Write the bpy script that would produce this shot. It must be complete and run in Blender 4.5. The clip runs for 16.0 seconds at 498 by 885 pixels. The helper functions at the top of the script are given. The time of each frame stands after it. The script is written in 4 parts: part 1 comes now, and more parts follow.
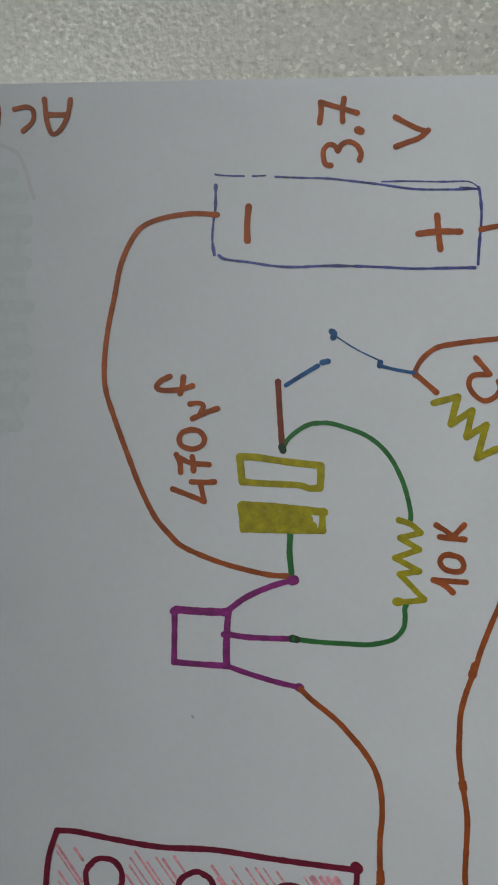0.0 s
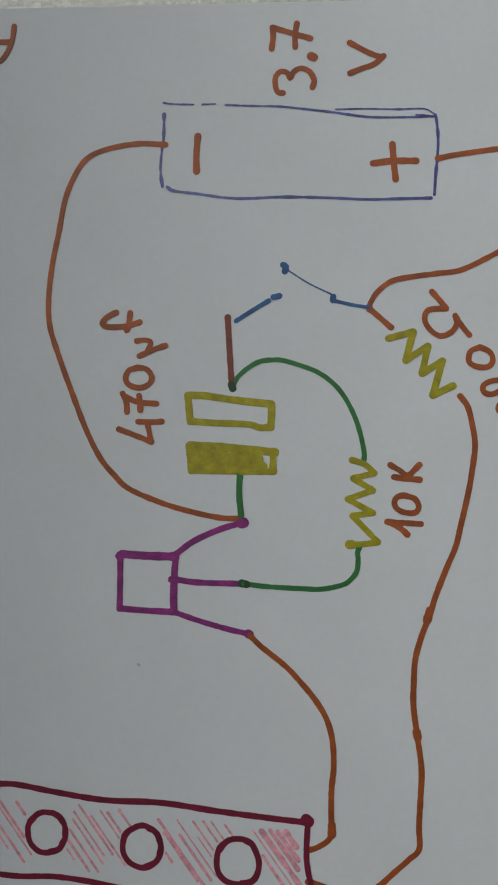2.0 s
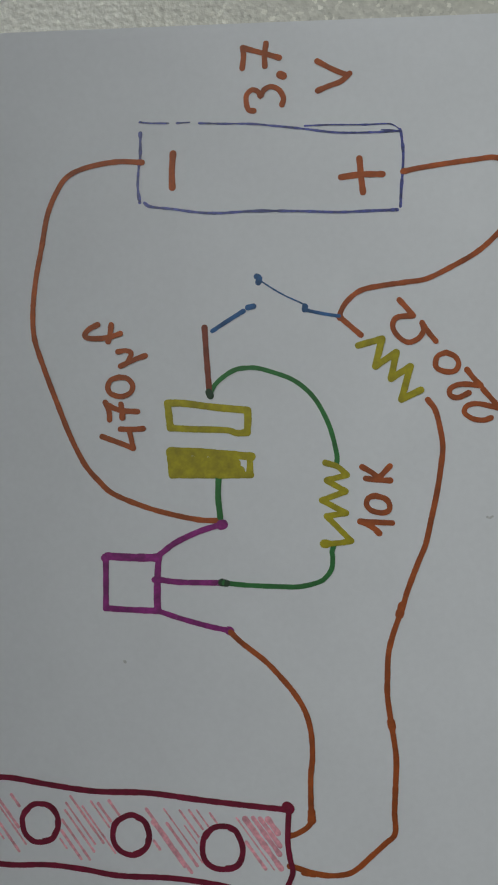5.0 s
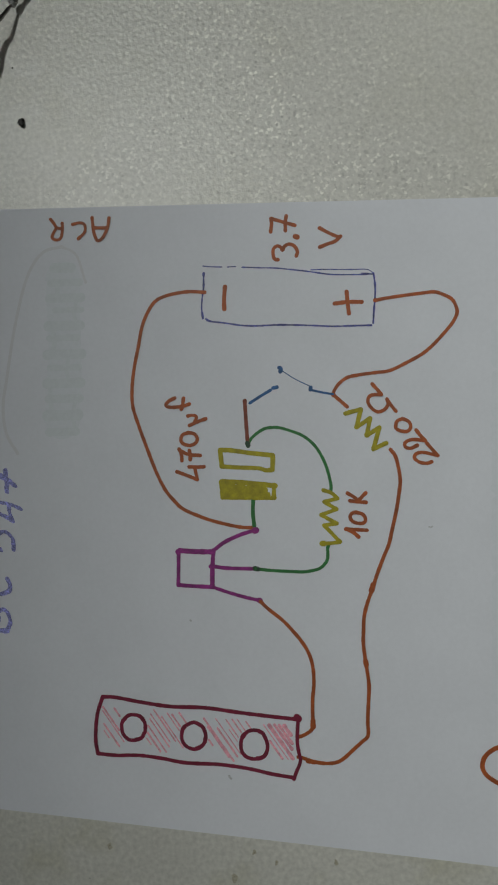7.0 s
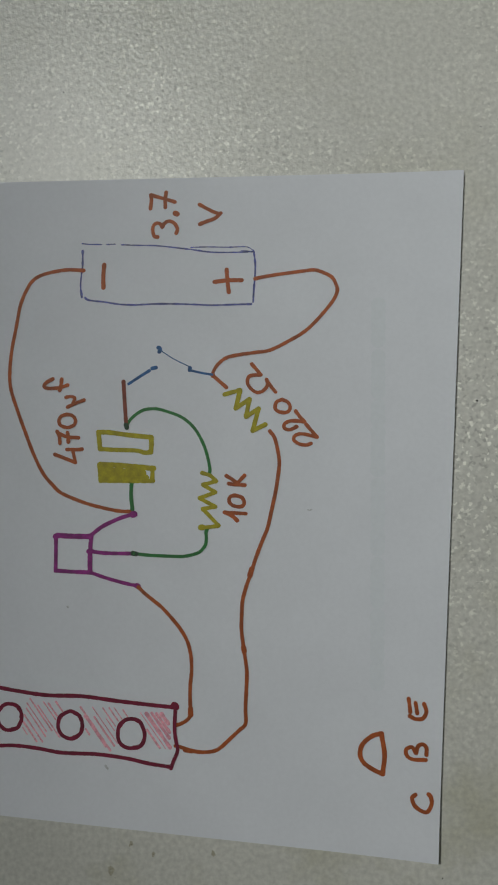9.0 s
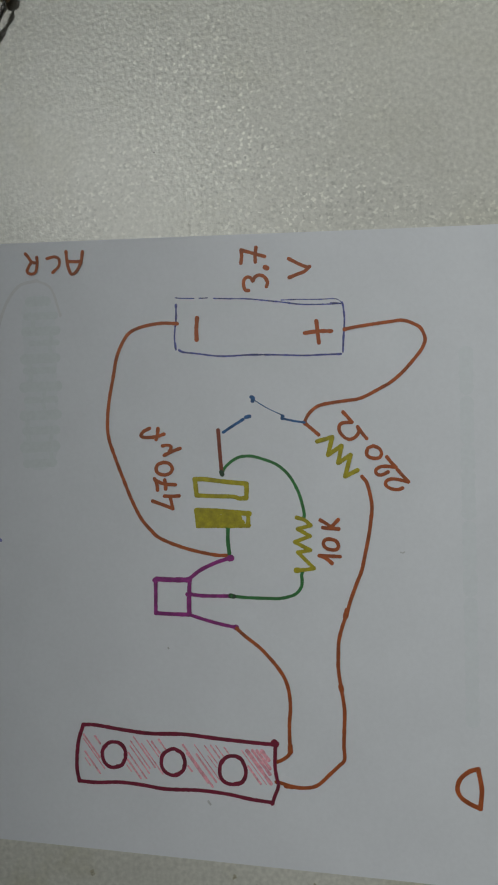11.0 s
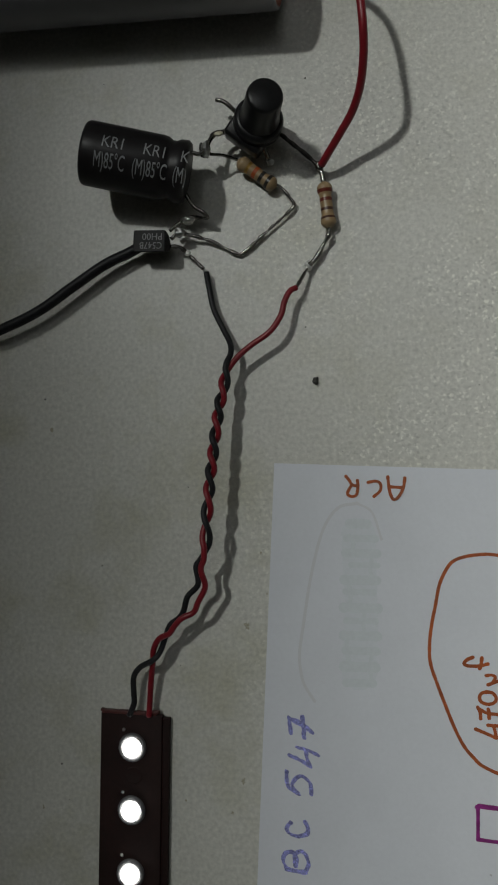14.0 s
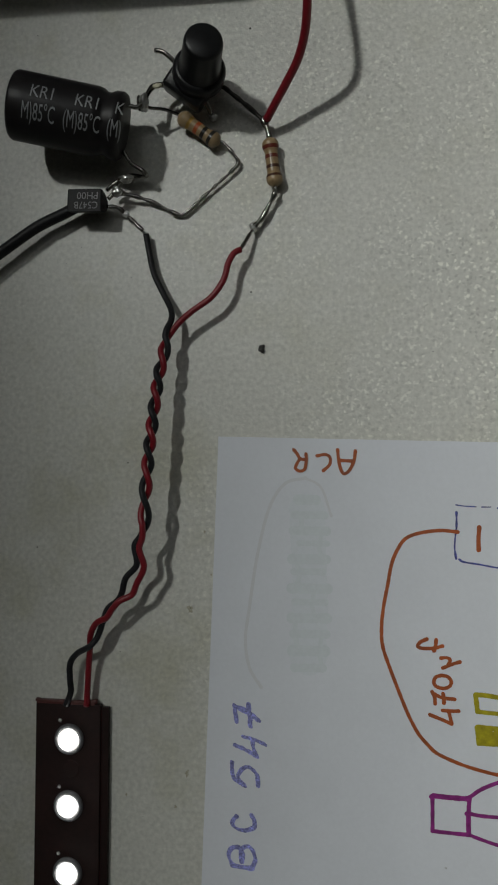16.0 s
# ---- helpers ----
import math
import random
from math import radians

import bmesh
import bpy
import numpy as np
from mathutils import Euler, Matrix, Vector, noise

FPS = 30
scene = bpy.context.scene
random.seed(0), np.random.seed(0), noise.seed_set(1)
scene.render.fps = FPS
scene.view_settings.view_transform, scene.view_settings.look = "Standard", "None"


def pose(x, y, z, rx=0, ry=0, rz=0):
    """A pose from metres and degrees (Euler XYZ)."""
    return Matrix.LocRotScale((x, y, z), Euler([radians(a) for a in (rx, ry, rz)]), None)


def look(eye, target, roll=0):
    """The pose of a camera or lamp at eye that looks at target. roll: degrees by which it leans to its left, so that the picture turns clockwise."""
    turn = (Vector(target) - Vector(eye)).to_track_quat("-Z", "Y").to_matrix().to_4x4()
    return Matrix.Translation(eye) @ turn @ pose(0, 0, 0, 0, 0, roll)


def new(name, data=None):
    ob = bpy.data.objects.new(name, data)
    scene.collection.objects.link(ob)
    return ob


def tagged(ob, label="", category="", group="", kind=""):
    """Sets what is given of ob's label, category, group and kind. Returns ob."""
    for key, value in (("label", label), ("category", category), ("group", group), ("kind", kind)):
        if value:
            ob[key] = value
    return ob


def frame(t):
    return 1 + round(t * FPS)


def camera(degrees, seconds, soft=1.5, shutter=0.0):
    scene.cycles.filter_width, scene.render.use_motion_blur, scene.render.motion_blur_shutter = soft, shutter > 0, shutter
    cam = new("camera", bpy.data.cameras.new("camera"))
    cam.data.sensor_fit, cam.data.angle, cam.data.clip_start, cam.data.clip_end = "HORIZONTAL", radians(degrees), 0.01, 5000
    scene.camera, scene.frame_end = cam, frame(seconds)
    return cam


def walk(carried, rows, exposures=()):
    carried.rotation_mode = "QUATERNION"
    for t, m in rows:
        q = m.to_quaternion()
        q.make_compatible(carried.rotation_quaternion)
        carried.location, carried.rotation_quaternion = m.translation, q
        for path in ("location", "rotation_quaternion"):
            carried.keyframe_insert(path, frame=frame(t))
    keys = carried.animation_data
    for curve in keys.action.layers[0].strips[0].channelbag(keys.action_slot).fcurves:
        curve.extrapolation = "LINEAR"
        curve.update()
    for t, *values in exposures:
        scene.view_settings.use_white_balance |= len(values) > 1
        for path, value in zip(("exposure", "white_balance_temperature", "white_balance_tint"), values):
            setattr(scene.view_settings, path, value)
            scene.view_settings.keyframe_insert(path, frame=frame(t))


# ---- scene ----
MM = 0.001
cam = camera(34.0, 16.0, soft=2.0)
# seconds, eye in millimetres, turn in degrees away from straight down
ROWS = [
    (0, 4.07, -1.15, 62.65, 1.41, 6.07, -2.40),
    (0.5, 3.40, -2.82, 61.52, 1.40, 5.98, -2.33),
    (1, 4.29, -2.64, 60.73, 1.36, 5.83, -2.27),
    (1.5, 5.24, -3.39, 60.07, 1.33, 5.69, -2.39),
    (2, 7.12, -5.74, 59.92, 1.34, 5.77, -2.31),
    (2.5, 9.70, -6.38, 59.39, 1.27, 5.67, -2.13),
    (3, 11.92, -5.85, 59.58, 1.29, 5.61, -2.07),
    (3.5, 13.68, -5.99, 60.14, 1.28, 5.89, -1.98),
    (4, 13.78, -5.70, 60.75, 1.03, 6.11, -2.43),
    (4.5, 10.95, -4.59, 61.49, 1.03, 5.46, -2.94),
    (5, 9.46, -5.12, 62.29, 0.85, 6.10, -3.28),
    (5.2, 9.70, -4.88, 62.14, 0.78, 5.91, -3.37),
    (7.3, 16.19, -4.38, 96.70, 2.60, 8.48, -2.79),
    (7.5, 19.00, -3.78, 94.90, 2.47, 8.28, -3.13),
    (8, 25.48, -6.06, 91.42, 2.38, 7.97, -3.22),
    (8.2, 26.80, -6.56, 90.74, 2.27, 7.59, -3.01),
    (10.3, 22.74, -7.09, 91.86, 2.63, 7.32, -2.83),
    (10.5, 22.34, -6.69, 92.47, 2.42, 7.24, -2.89),
    (11, 17.91, -1.93, 95.65, 2.65, 8.74, -3.82),
    (11.5, 7.60, 10.32, 100.46, 1.86, 9.82, -4.97),
    (12, -5.18, 22.97, 104.53, 0.99, 10.79, -5.60),
    (12.5, -12.62, 26.39, 107.45, 1.17, 11.07, -5.26),
    (13, -14.04, 32.37, 113.11, 2.15, 11.52, -5.75),
    (13.1, -13.28, 32.29, 112.57, 2.19, 11.41, -5.42),
    (13.2, -12.31, 31.51, 112.04, 2.22, 11.29, -5.14),
    (13.3, -12.93, 29.67, 111.50, 2.25, 11.18, -4.42),
    (13.4, -13.85, 28.14, 110.96, 2.29, 11.07, -3.61),
    (13.5, -14.68, 27.10, 110.43, 2.32, 10.96, -2.83),
    (14, -16.30, 28.52, 105.81, 2.59, 10.49, -2.34),
    (14.5, -16.45, 25.84, 102.93, 2.42, 9.80, -2.39),
    (15, -13.65, 25.02, 100.50, 2.41, 9.38, -2.22),
    (15.5, -14.53, 25.74, 99.67, 2.41, 9.08, -2.40),
    (16, -13.04, 25.72, 99.00, 2.24, 9.06, -2.63),
]
EXPOSURES = [(0.0, -0.08), (2.0, -0.1), (3.5, -0.1), (5.0, -0.17), (7.5, -0.27), (11.0, -0.22), (12.0, -0.02), (16.0, 0.0)]
walk(cam, [(t, pose(x * MM, y * MM, z * MM, rx, ry, rz)) for t, x, y, z, rx, ry, rz in ROWS], EXPOSURES)

# ---- light ----
world = bpy.data.worlds.new("room_air")
scene.world = world
world.use_nodes = True
world.node_tree.nodes["Background"].inputs["Color"].default_value = (0.9, 0.95, 1.0, 1)
world.node_tree.nodes["Background"].inputs["Strength"].default_value = 0.135


def lamp(name, kind, energy, place, target, color=(1, 1, 1), **settings):
    data = bpy.data.lights.new(name, kind)
    data.energy, data.color = energy, color
    for key, value in settings.items():
        if key == "size":
            data.size = value
        elif key == "radius":
            data.shadow_soft_size = value
        elif key == "cone":
            data.spot_size = radians(value)
        elif key == "blend":
            data.spot_blend = value
        elif key == "shape":
            data.shape = value
    ob = new(name, data)
    ob.matrix_world = look(place, target)
    return ob


# room lamp: cone stretched into an oval pool, imitating shade beside the paper
key = lamp("room_lamp_light", "SPOT", 87.0, (-0.568, 0.69, 1.6), (0.094, 0.126, 0), (0.97, 1.0, 0.95), radius=0.055, cone=7.43, blend=1.0)
key.matrix_world = key.matrix_world @ Matrix.Rotation(0.32, 4, "Z") @ Matrix.Diagonal((2.9, 1.0, 1.0, 1.0))
# added soft fill from the far side of the desk; no lamp known there
fill = lamp("soft_fill_light", "SPOT", 23.0, (0.05, 0.45, 1.5), (0.006, 0.098, 0), (0.95, 0.99, 1.0), radius=0.22, cone=5.7, blend=1.0)
fill.matrix_world = fill.matrix_world @ Matrix.Rotation(0.468, 4, "Z") @ Matrix.Diagonal((1.0, 1.75, 1.0, 1.0))
# added overhead fill that lifts the shadows; no such panel is known
lamp("overhead_fill_light", "AREA", 1.35, (0.3, 0.5, 1.75), (0.2, 0.3, 0), (0.95, 1.0, 0.98), size=1.2)

# ---- materials ----


def material(name, base, rough=0.5, metal=0.0, grain=0.0, grain_size=1.0, stain=0.0, stain_size=10.0, bump=0.0, bump_size=0.5,
             coat=0.0, clear=0.0, glow=0.0, vary=0.0, spec=0.5):
    """Base colour with grain and stains (sizes in millimetres), relief and gloss."""
    mat = bpy.data.materials.new(name)
    mat.use_nodes = True
    tree = mat.node_tree
    bsdf = tree.nodes["Principled BSDF"]
    bsdf.inputs["Roughness"].default_value = rough
    bsdf.inputs["Metallic"].default_value = metal
    bsdf.inputs["Coat Weight"].default_value = coat
    bsdf.inputs["Transmission Weight"].default_value = clear
    bsdf.inputs["Specular IOR Level"].default_value = spec
    bsdf.inputs["Base Color"].default_value = (*base, 1)
    coords = tree.nodes.new("ShaderNodeTexCoord")
    color = None

    def layer(last, size, amount, detail):
        tex = tree.nodes.new("ShaderNodeTexNoise")
        tex.inputs["Scale"].default_value = 1000.0 / size
        tex.inputs["Detail"].default_value = detail
        tree.links.new(coords.outputs["Object"], tex.inputs["Vector"])
        ramp = tree.nodes.new("ShaderNodeMapRange")
        ramp.inputs["From Min"].default_value, ramp.inputs["From Max"].default_value = 0.3, 0.7
        ramp.inputs["To Min"].default_value, ramp.inputs["To Max"].default_value = 1 - amount, 1 + amount
        tree.links.new(tex.outputs["Fac"], ramp.inputs["Value"])
        mul = tree.nodes.new("ShaderNodeVectorMath")
        mul.operation = "SCALE"
        if last is None:
            mul.inputs[0].default_value = base
        else:
            tree.links.new(last, mul.inputs[0])
        tree.links.new(ramp.outputs["Result"], mul.inputs["Scale"])
        return mul.outputs["Vector"]

    if grain:
        color = layer(color, grain_size, grain, 3.0)
    if stain:
        color = layer(color, stain_size, stain, 4.0)
    if color is not None:
        tree.links.new(color, bsdf.inputs["Base Color"])
    if bump:
        tex = tree.nodes.new("ShaderNodeTexNoise")
        tex.inputs["Scale"].default_value = 1000.0 / bump_size
        tex.inputs["Detail"].default_value = 2.0
        tree.links.new(coords.outputs["Object"], tex.inputs["Vector"])
        node = tree.nodes.new("ShaderNodeBump")
        node.inputs["Strength"].default_value = 1.0
        node.inputs["Distance"].default_value = bump * MM
        tree.links.new(tex.outputs["Fac"], node.inputs["Height"])
        tree.links.new(node.outputs["Normal"], bsdf.inputs["Normal"])
    if glow:
        bsdf.inputs["Emission Color"].default_value = (1.0, 0.99, 0.95, 1)
        bsdf.inputs["Emission Strength"].default_value = glow
    return mat


DESK = material("desk_laminate", (0.605, 0.60, 0.552), rough=0.36, grain=0.12, grain_size=0.55, stain=0.05, stain_size=22, bump=0.06, bump_size=0.5)
# pale flecks paint the laminate's glints, dark flecks between; denser in some patches
tree = DESK.node_tree
bsdf = tree.nodes["Principled BSDF"]
under = bsdf.inputs["Base Color"].links[0].from_socket
place = tree.nodes.new("ShaderNodeTexCoord")
warp = tree.nodes.new("ShaderNodeTexNoise")
warp.inputs["Scale"].default_value = 2600.0
bend = tree.nodes.new("ShaderNodeVectorMath")
bend.operation = "MULTIPLY_ADD"
bend.inputs[1].default_value = (0.0004, 0.0004, 0.0004)
tree.links.new(place.outputs["Object"], warp.inputs["Vector"])
tree.links.new(warp.outputs["Color"], bend.inputs[0])
tree.links.new(place.outputs["Object"], bend.inputs[2])
cells = tree.nodes.new("ShaderNodeTexVoronoi")
cells.inputs["Scale"].default_value = 1000.0 / 0.31
tree.links.new(bend.outputs["Vector"], cells.inputs["Vector"])
one = tree.nodes.new("ShaderNodeSeparateColor")
tree.links.new(cells.outputs["Color"], one.inputs["Color"])
fleck_glint = tree.nodes.new("ShaderNodeValToRGB")
fleck_glint.color_ramp.interpolation = "LINEAR"
for at, tone in ((0.05, 0.70), (0.12, 0.97), (0.85, 1.0), (0.955, 1.50)):
    stop = fleck_glint.color_ramp.elements.new(at)
    stop.color = (tone / 2, tone / 2, tone / 2, 1)
fleck_glint.color_ramp.elements.remove(fleck_glint.color_ramp.elements[0])
fleck_glint.color_ramp.elements.remove(fleck_glint.color_ramp.elements[-1])
tree.links.new(one.outputs["Red"], fleck_glint.inputs["Fac"])
patch = tree.nodes.new("ShaderNodeTexNoise")
patch.inputs["Scale"].default_value = 1000.0 / 28.0
tree.links.new(place.outputs["Object"], patch.inputs["Vector"])
amount = tree.nodes.new("ShaderNodeMapRange")
amount.inputs["From Min"].default_value, amount.inputs["From Max"].default_value = 0.35, 0.65
amount.inputs["To Min"].default_value, amount.inputs["To Max"].default_value = 0.05, 1.0
tree.links.new(patch.outputs["Fac"], amount.inputs["Value"])
tone = tree.nodes.new("ShaderNodeMix")
tone.data_type = "RGBA"
tone.inputs[6].default_value = (0.5, 0.5, 0.5, 1)
# the painted glints and the relief fade out towards the left and front
axes = tree.nodes.new("ShaderNodeSeparateXYZ")
tree.links.new(place.outputs["Object"], axes.inputs["Vector"])
side_fade = tree.nodes.new("ShaderNodeMapRange")
side_fade.inputs["From Min"].default_value, side_fade.inputs["From Max"].default_value = -0.045, -0.012
side_fade.inputs["To Min"].default_value, side_fade.inputs["To Max"].default_value = 0.15, 1.0
tree.links.new(axes.outputs["X"], side_fade.inputs["Value"])
front = tree.nodes.new("ShaderNodeMapRange")
front.inputs["From Min"].default_value, front.inputs["From Max"].default_value = -0.042, 0.0
front.inputs["To Min"].default_value, front.inputs["To Max"].default_value = 0.1, 1.0
tree.links.new(axes.outputs["Y"], front.inputs["Value"])
least = tree.nodes.new("ShaderNodeMath")
least.operation = "MINIMUM"
tree.links.new(side_fade.outputs["Result"], least.inputs[0])
tree.links.new(front.outputs["Result"], least.inputs[1])
kept = tree.nodes.new("ShaderNodeMath")
kept.operation = "MULTIPLY"
tree.links.new(amount.outputs["Result"], kept.inputs[0])
tree.links.new(least.outputs["Value"], kept.inputs[1])
relief = bsdf.inputs["Normal"].links[0].from_node
tree.links.new(least.outputs["Value"], relief.inputs["Strength"])
tree.links.new(kept.outputs["Value"], tone.inputs[0])
tree.links.new(fleck_glint.outputs["Color"], tone.inputs[7])
double = tree.nodes.new("ShaderNodeVectorMath")
double.operation = "SCALE"
double.inputs["Scale"].default_value = 2.0
tree.links.new(tone.outputs[2], double.inputs[0])
times = tree.nodes.new("ShaderNodeVectorMath")
times.operation = "MULTIPLY"
tree.links.new(under, times.inputs[0])
tree.links.new(double.outputs["Vector"], times.inputs[1])
# greenish smears of old grime, mostly towards the left and front
smear = tree.nodes.new("ShaderNodeTexNoise")
smear.inputs["Scale"].default_value = 1000.0 / 17.0
smear.inputs["Detail"].default_value = 6.0
smear.inputs["Roughness"].default_value = 0.62
tree.links.new(place.outputs["Object"], smear.inputs["Vector"])
spread = tree.nodes.new("ShaderNodeMapRange")
spread.inputs["From Min"].default_value, spread.inputs["From Max"].default_value = 0.50, 0.72
spread.inputs["To Min"].default_value, spread.inputs["To Max"].default_value = 0.0, 1.0
tree.links.new(smear.outputs["Fac"], spread.inputs["Value"])
where = tree.nodes.new("ShaderNodeMapRange")
where.inputs["From Min"].default_value, where.inputs["From Max"].default_value = 0.1, 1.0
where.inputs["To Min"].default_value, where.inputs["To Max"].default_value = 1.0, 0.30
tree.links.new(least.outputs["Value"], where.inputs["Value"])
both = tree.nodes.new("ShaderNodeMath")
both.operation = "MULTIPLY"
tree.links.new(spread.outputs["Result"], both.inputs[0])
tree.links.new(where.outputs["Result"], both.inputs[1])
grimy = tree.nodes.new("ShaderNodeMix")
grimy.data_type, grimy.blend_type = "RGBA", "MULTIPLY"
grimy.inputs[7].default_value = (0.80, 0.79, 0.66, 1)
tree.links.new(both.outputs["Value"], grimy.inputs[0])
tree.links.new(times.outputs["Vector"], grimy.inputs[6])
tree.links.new(grimy.outputs[2], bsdf.inputs["Base Color"])
PAPER = material("paper", (0.715, 0.735, 0.785), rough=0.85, grain=0.015, grain_size=0.5, stain=0.025, stain_size=9, bump=0.004, bump_size=0.3)
INKS = {
    "brown": material("brown_marker", (0.33, 0.070, 0.010), rough=0.6, grain=0.12, grain_size=0.25, stain=0.32, stain_size=1.6),
    "rust": material("rust_marker", (0.20, 0.04, 0.018), rough=0.6, grain=0.10, grain_size=0.25, stain=0.25, stain_size=1.6),
    "navy": material("ballpoint_ink", (0.055, 0.068, 0.28), rough=0.5, grain=0.65, grain_size=0.22, stain=0.45, stain_size=1.2),
    "blue": material("blue_marker", (0.018, 0.095, 0.26), rough=0.6, grain=0.12, grain_size=0.25, stain=0.35, stain_size=0.9),
    "green": material("green_marker", (0.020, 0.16, 0.034), rough=0.6, grain=0.10, grain_size=0.25, stain=0.25, stain_size=1.6),
    "dark_green": material("overlapping_marker", (0.012, 0.045, 0.018), rough=0.6, grain=0.10, grain_size=0.25),
    "olive": material("yellow_marker", (0.35, 0.30, 0.001), rough=0.6, grain=0.10, grain_size=0.25, stain=0.25, stain_size=0.9),
    "purple": material("purple_marker", (0.23, 0.014, 0.175), rough=0.6, grain=0.10, grain_size=0.25, stain=0.35, stain_size=1.0),
    "maroon": material("maroon_marker", (0.175, 0.003, 0.030), rough=0.6, grain=0.12, grain_size=0.25, stain=0.3, stain_size=1.2),
    "pink": material("pink_marker", (0.78, 0.36, 0.44), rough=0.7, grain=0.15, grain_size=0.25, stain=0.2, stain_size=1.0),
    "crayon": material("blue_crayon", (0.25, 0.26, 0.57), rough=0.6, grain=0.55, grain_size=0.22, stain=0.35, stain_size=0.8),
    "pencil": material("faint_pencil", (0.655, 0.662, 0.692), rough=0.85, grain=0.02, grain_size=0.3),
    "ghost": material("show_through_print", (0.66, 0.70, 0.73), rough=0.85, grain=0.03, grain_size=0.5),
    "halo": material("show_through_haze", (0.69, 0.722, 0.765), rough=0.85, grain=0.02, grain_size=0.5),
    "smudge": material("grey_smudge", (0.50, 0.51, 0.53), rough=0.8, grain=0.2, grain_size=0.2),
}
BLACK_WIRE = material("black_insulation", (0.019, 0.019, 0.021), rough=0.42, grain=0.2, grain_size=0.8, spec=0.22)
RED_WIRE = material("red_insulation", (0.21, 0.008, 0.016), rough=0.42, grain=0.12, grain_size=0.8)
TIN = material("tinned_lead", (0.30, 0.29, 0.27), rough=0.22, metal=1.0, grain=0.2, grain_size=0.5, bump=0.05, bump_size=0.6)
OXIDE = material("dark_oxidised_pin", (0.06, 0.055, 0.05), rough=0.45, metal=1.0, grain=0.3, grain_size=0.4)
SOLDER = material("solder", (0.88, 0.88, 0.86), rough=0.30, metal=1.0, bump=0.12, bump_size=0.7)
SLEEVE = material("black_sleeve", (0.017, 0.015, 0.016), rough=0.40, grain=0.2, grain_size=1.2, bump=0.01, bump_size=2.0, spec=0.3)
BLACK_PLASTIC = material("black_plastic", (0.015, 0.015, 0.016), rough=0.3, grain=0.15, grain_size=1.0, bump=0.004, bump_size=0.4, spec=0.25)
DULL_PLASTIC = material("grey_black_epoxy", (0.009, 0.0085, 0.010), rough=0.5, grain=0.2, grain_size=0.5, spec=0.25)
PRINT = material("grey_print", (0.30, 0.31, 0.32), rough=0.5, grain=0.15, grain_size=0.4)
DIM_PRINT = material("faded_print", (0.17, 0.17, 0.18), rough=0.5, grain=0.2, grain_size=0.3)
PRINT_WHITE = material("pale_bead", (0.62, 0.58, 0.42), rough=0.4, grain=0.1, grain_size=0.3)
ALUMINIUM = material("aluminium", (0.6, 0.6, 0.6), rough=0.3, metal=1.0, grain=0.06, grain_size=0.8)
BEIGE = material("beige_resistor_paint", (0.35, 0.245, 0.13), rough=0.35, grain=0.08, grain_size=0.8)
BAND = {
    "red": material("red_band", (0.15, 0.022, 0.012), rough=0.35),
    "orange": material("orange_band", (0.42, 0.085, 0.02), rough=0.35),
    "black": material("black_band", (0.015, 0.012, 0.01), rough=0.35),
    "brown": material("brown_band", (0.07, 0.022, 0.010), rough=0.35),
    "gold": material("gold_band", (0.50, 0.30, 0.08), rough=0.3, metal=0.6),
}
BOARD = material("dark_red_board", (0.016, 0.006, 0.005), rough=0.6, grain=0.15, grain_size=0.6, stain=0.2, stain_size=5, spec=0.25)
BOARD_EDGE = material("red_board_edge", (0.075, 0.015, 0.012), rough=0.5, grain=0.15, grain_size=0.6)
LENS = material("clear_lens", (0.15, 0.15, 0.155), rough=0.12, coat=0.6)
LIT = material("lit_led", (0.9, 0.9, 0.9), rough=0.3, glow=9.0)
WRAP = material("grey_wrapper", (0.24, 0.24, 0.26), rough=0.30, grain=0.04, grain_size=2, stain=0.05, stain_size=12, bump=0.02, bump_size=5)
RING = material("brown_insulator", (0.30, 0.085, 0.05), rough=0.55, grain=0.1, grain_size=0.8)
WALL = material("wall_paint", (0.62, 0.61, 0.58), rough=0.9, grain=0.03, grain_size=40, stain=0.03, stain_size=600)
FLOOR = material("floor_tiles", (0.28, 0.26, 0.23), rough=0.5, grain=0.08, grain_size=30, stain=0.06, stain_size=400)
GRIME = material("dried_grime", (0.40, 0.375, 0.29), rough=0.5, grain=0.25, grain_size=0.25)
DIRT = material("dark_dirt", (0.03, 0.028, 0.024), rough=0.6, grain=0.3, grain_size=0.2)

# ---- builders ----


def part(name, bm, mat, parent=None, label="", smooth=True):
    mesh = bpy.data.meshes.new(name)
    bmesh.ops.recalc_face_normals(bm, faces=bm.faces[:])
    bm.to_mesh(mesh)
    bm.free()
    mesh.materials.append(mat)
    for face in mesh.polygons:
        face.use_smooth = smooth
    ob = new(name, mesh)
    if parent is not None:
        ob.parent = parent
    if label:
        ob["label"] = label
    return ob


def thing(name, label, category, group="", place=(0, 0, 0)):
    ob = new(name)
    ob.empty_display_size = 0.002
    ob.location = Vector(place) * MM
    return tagged(ob, label, category, group)


def points(text):
    return [Vector([float(v) for v in p.split(",")]) for p in text.split()]


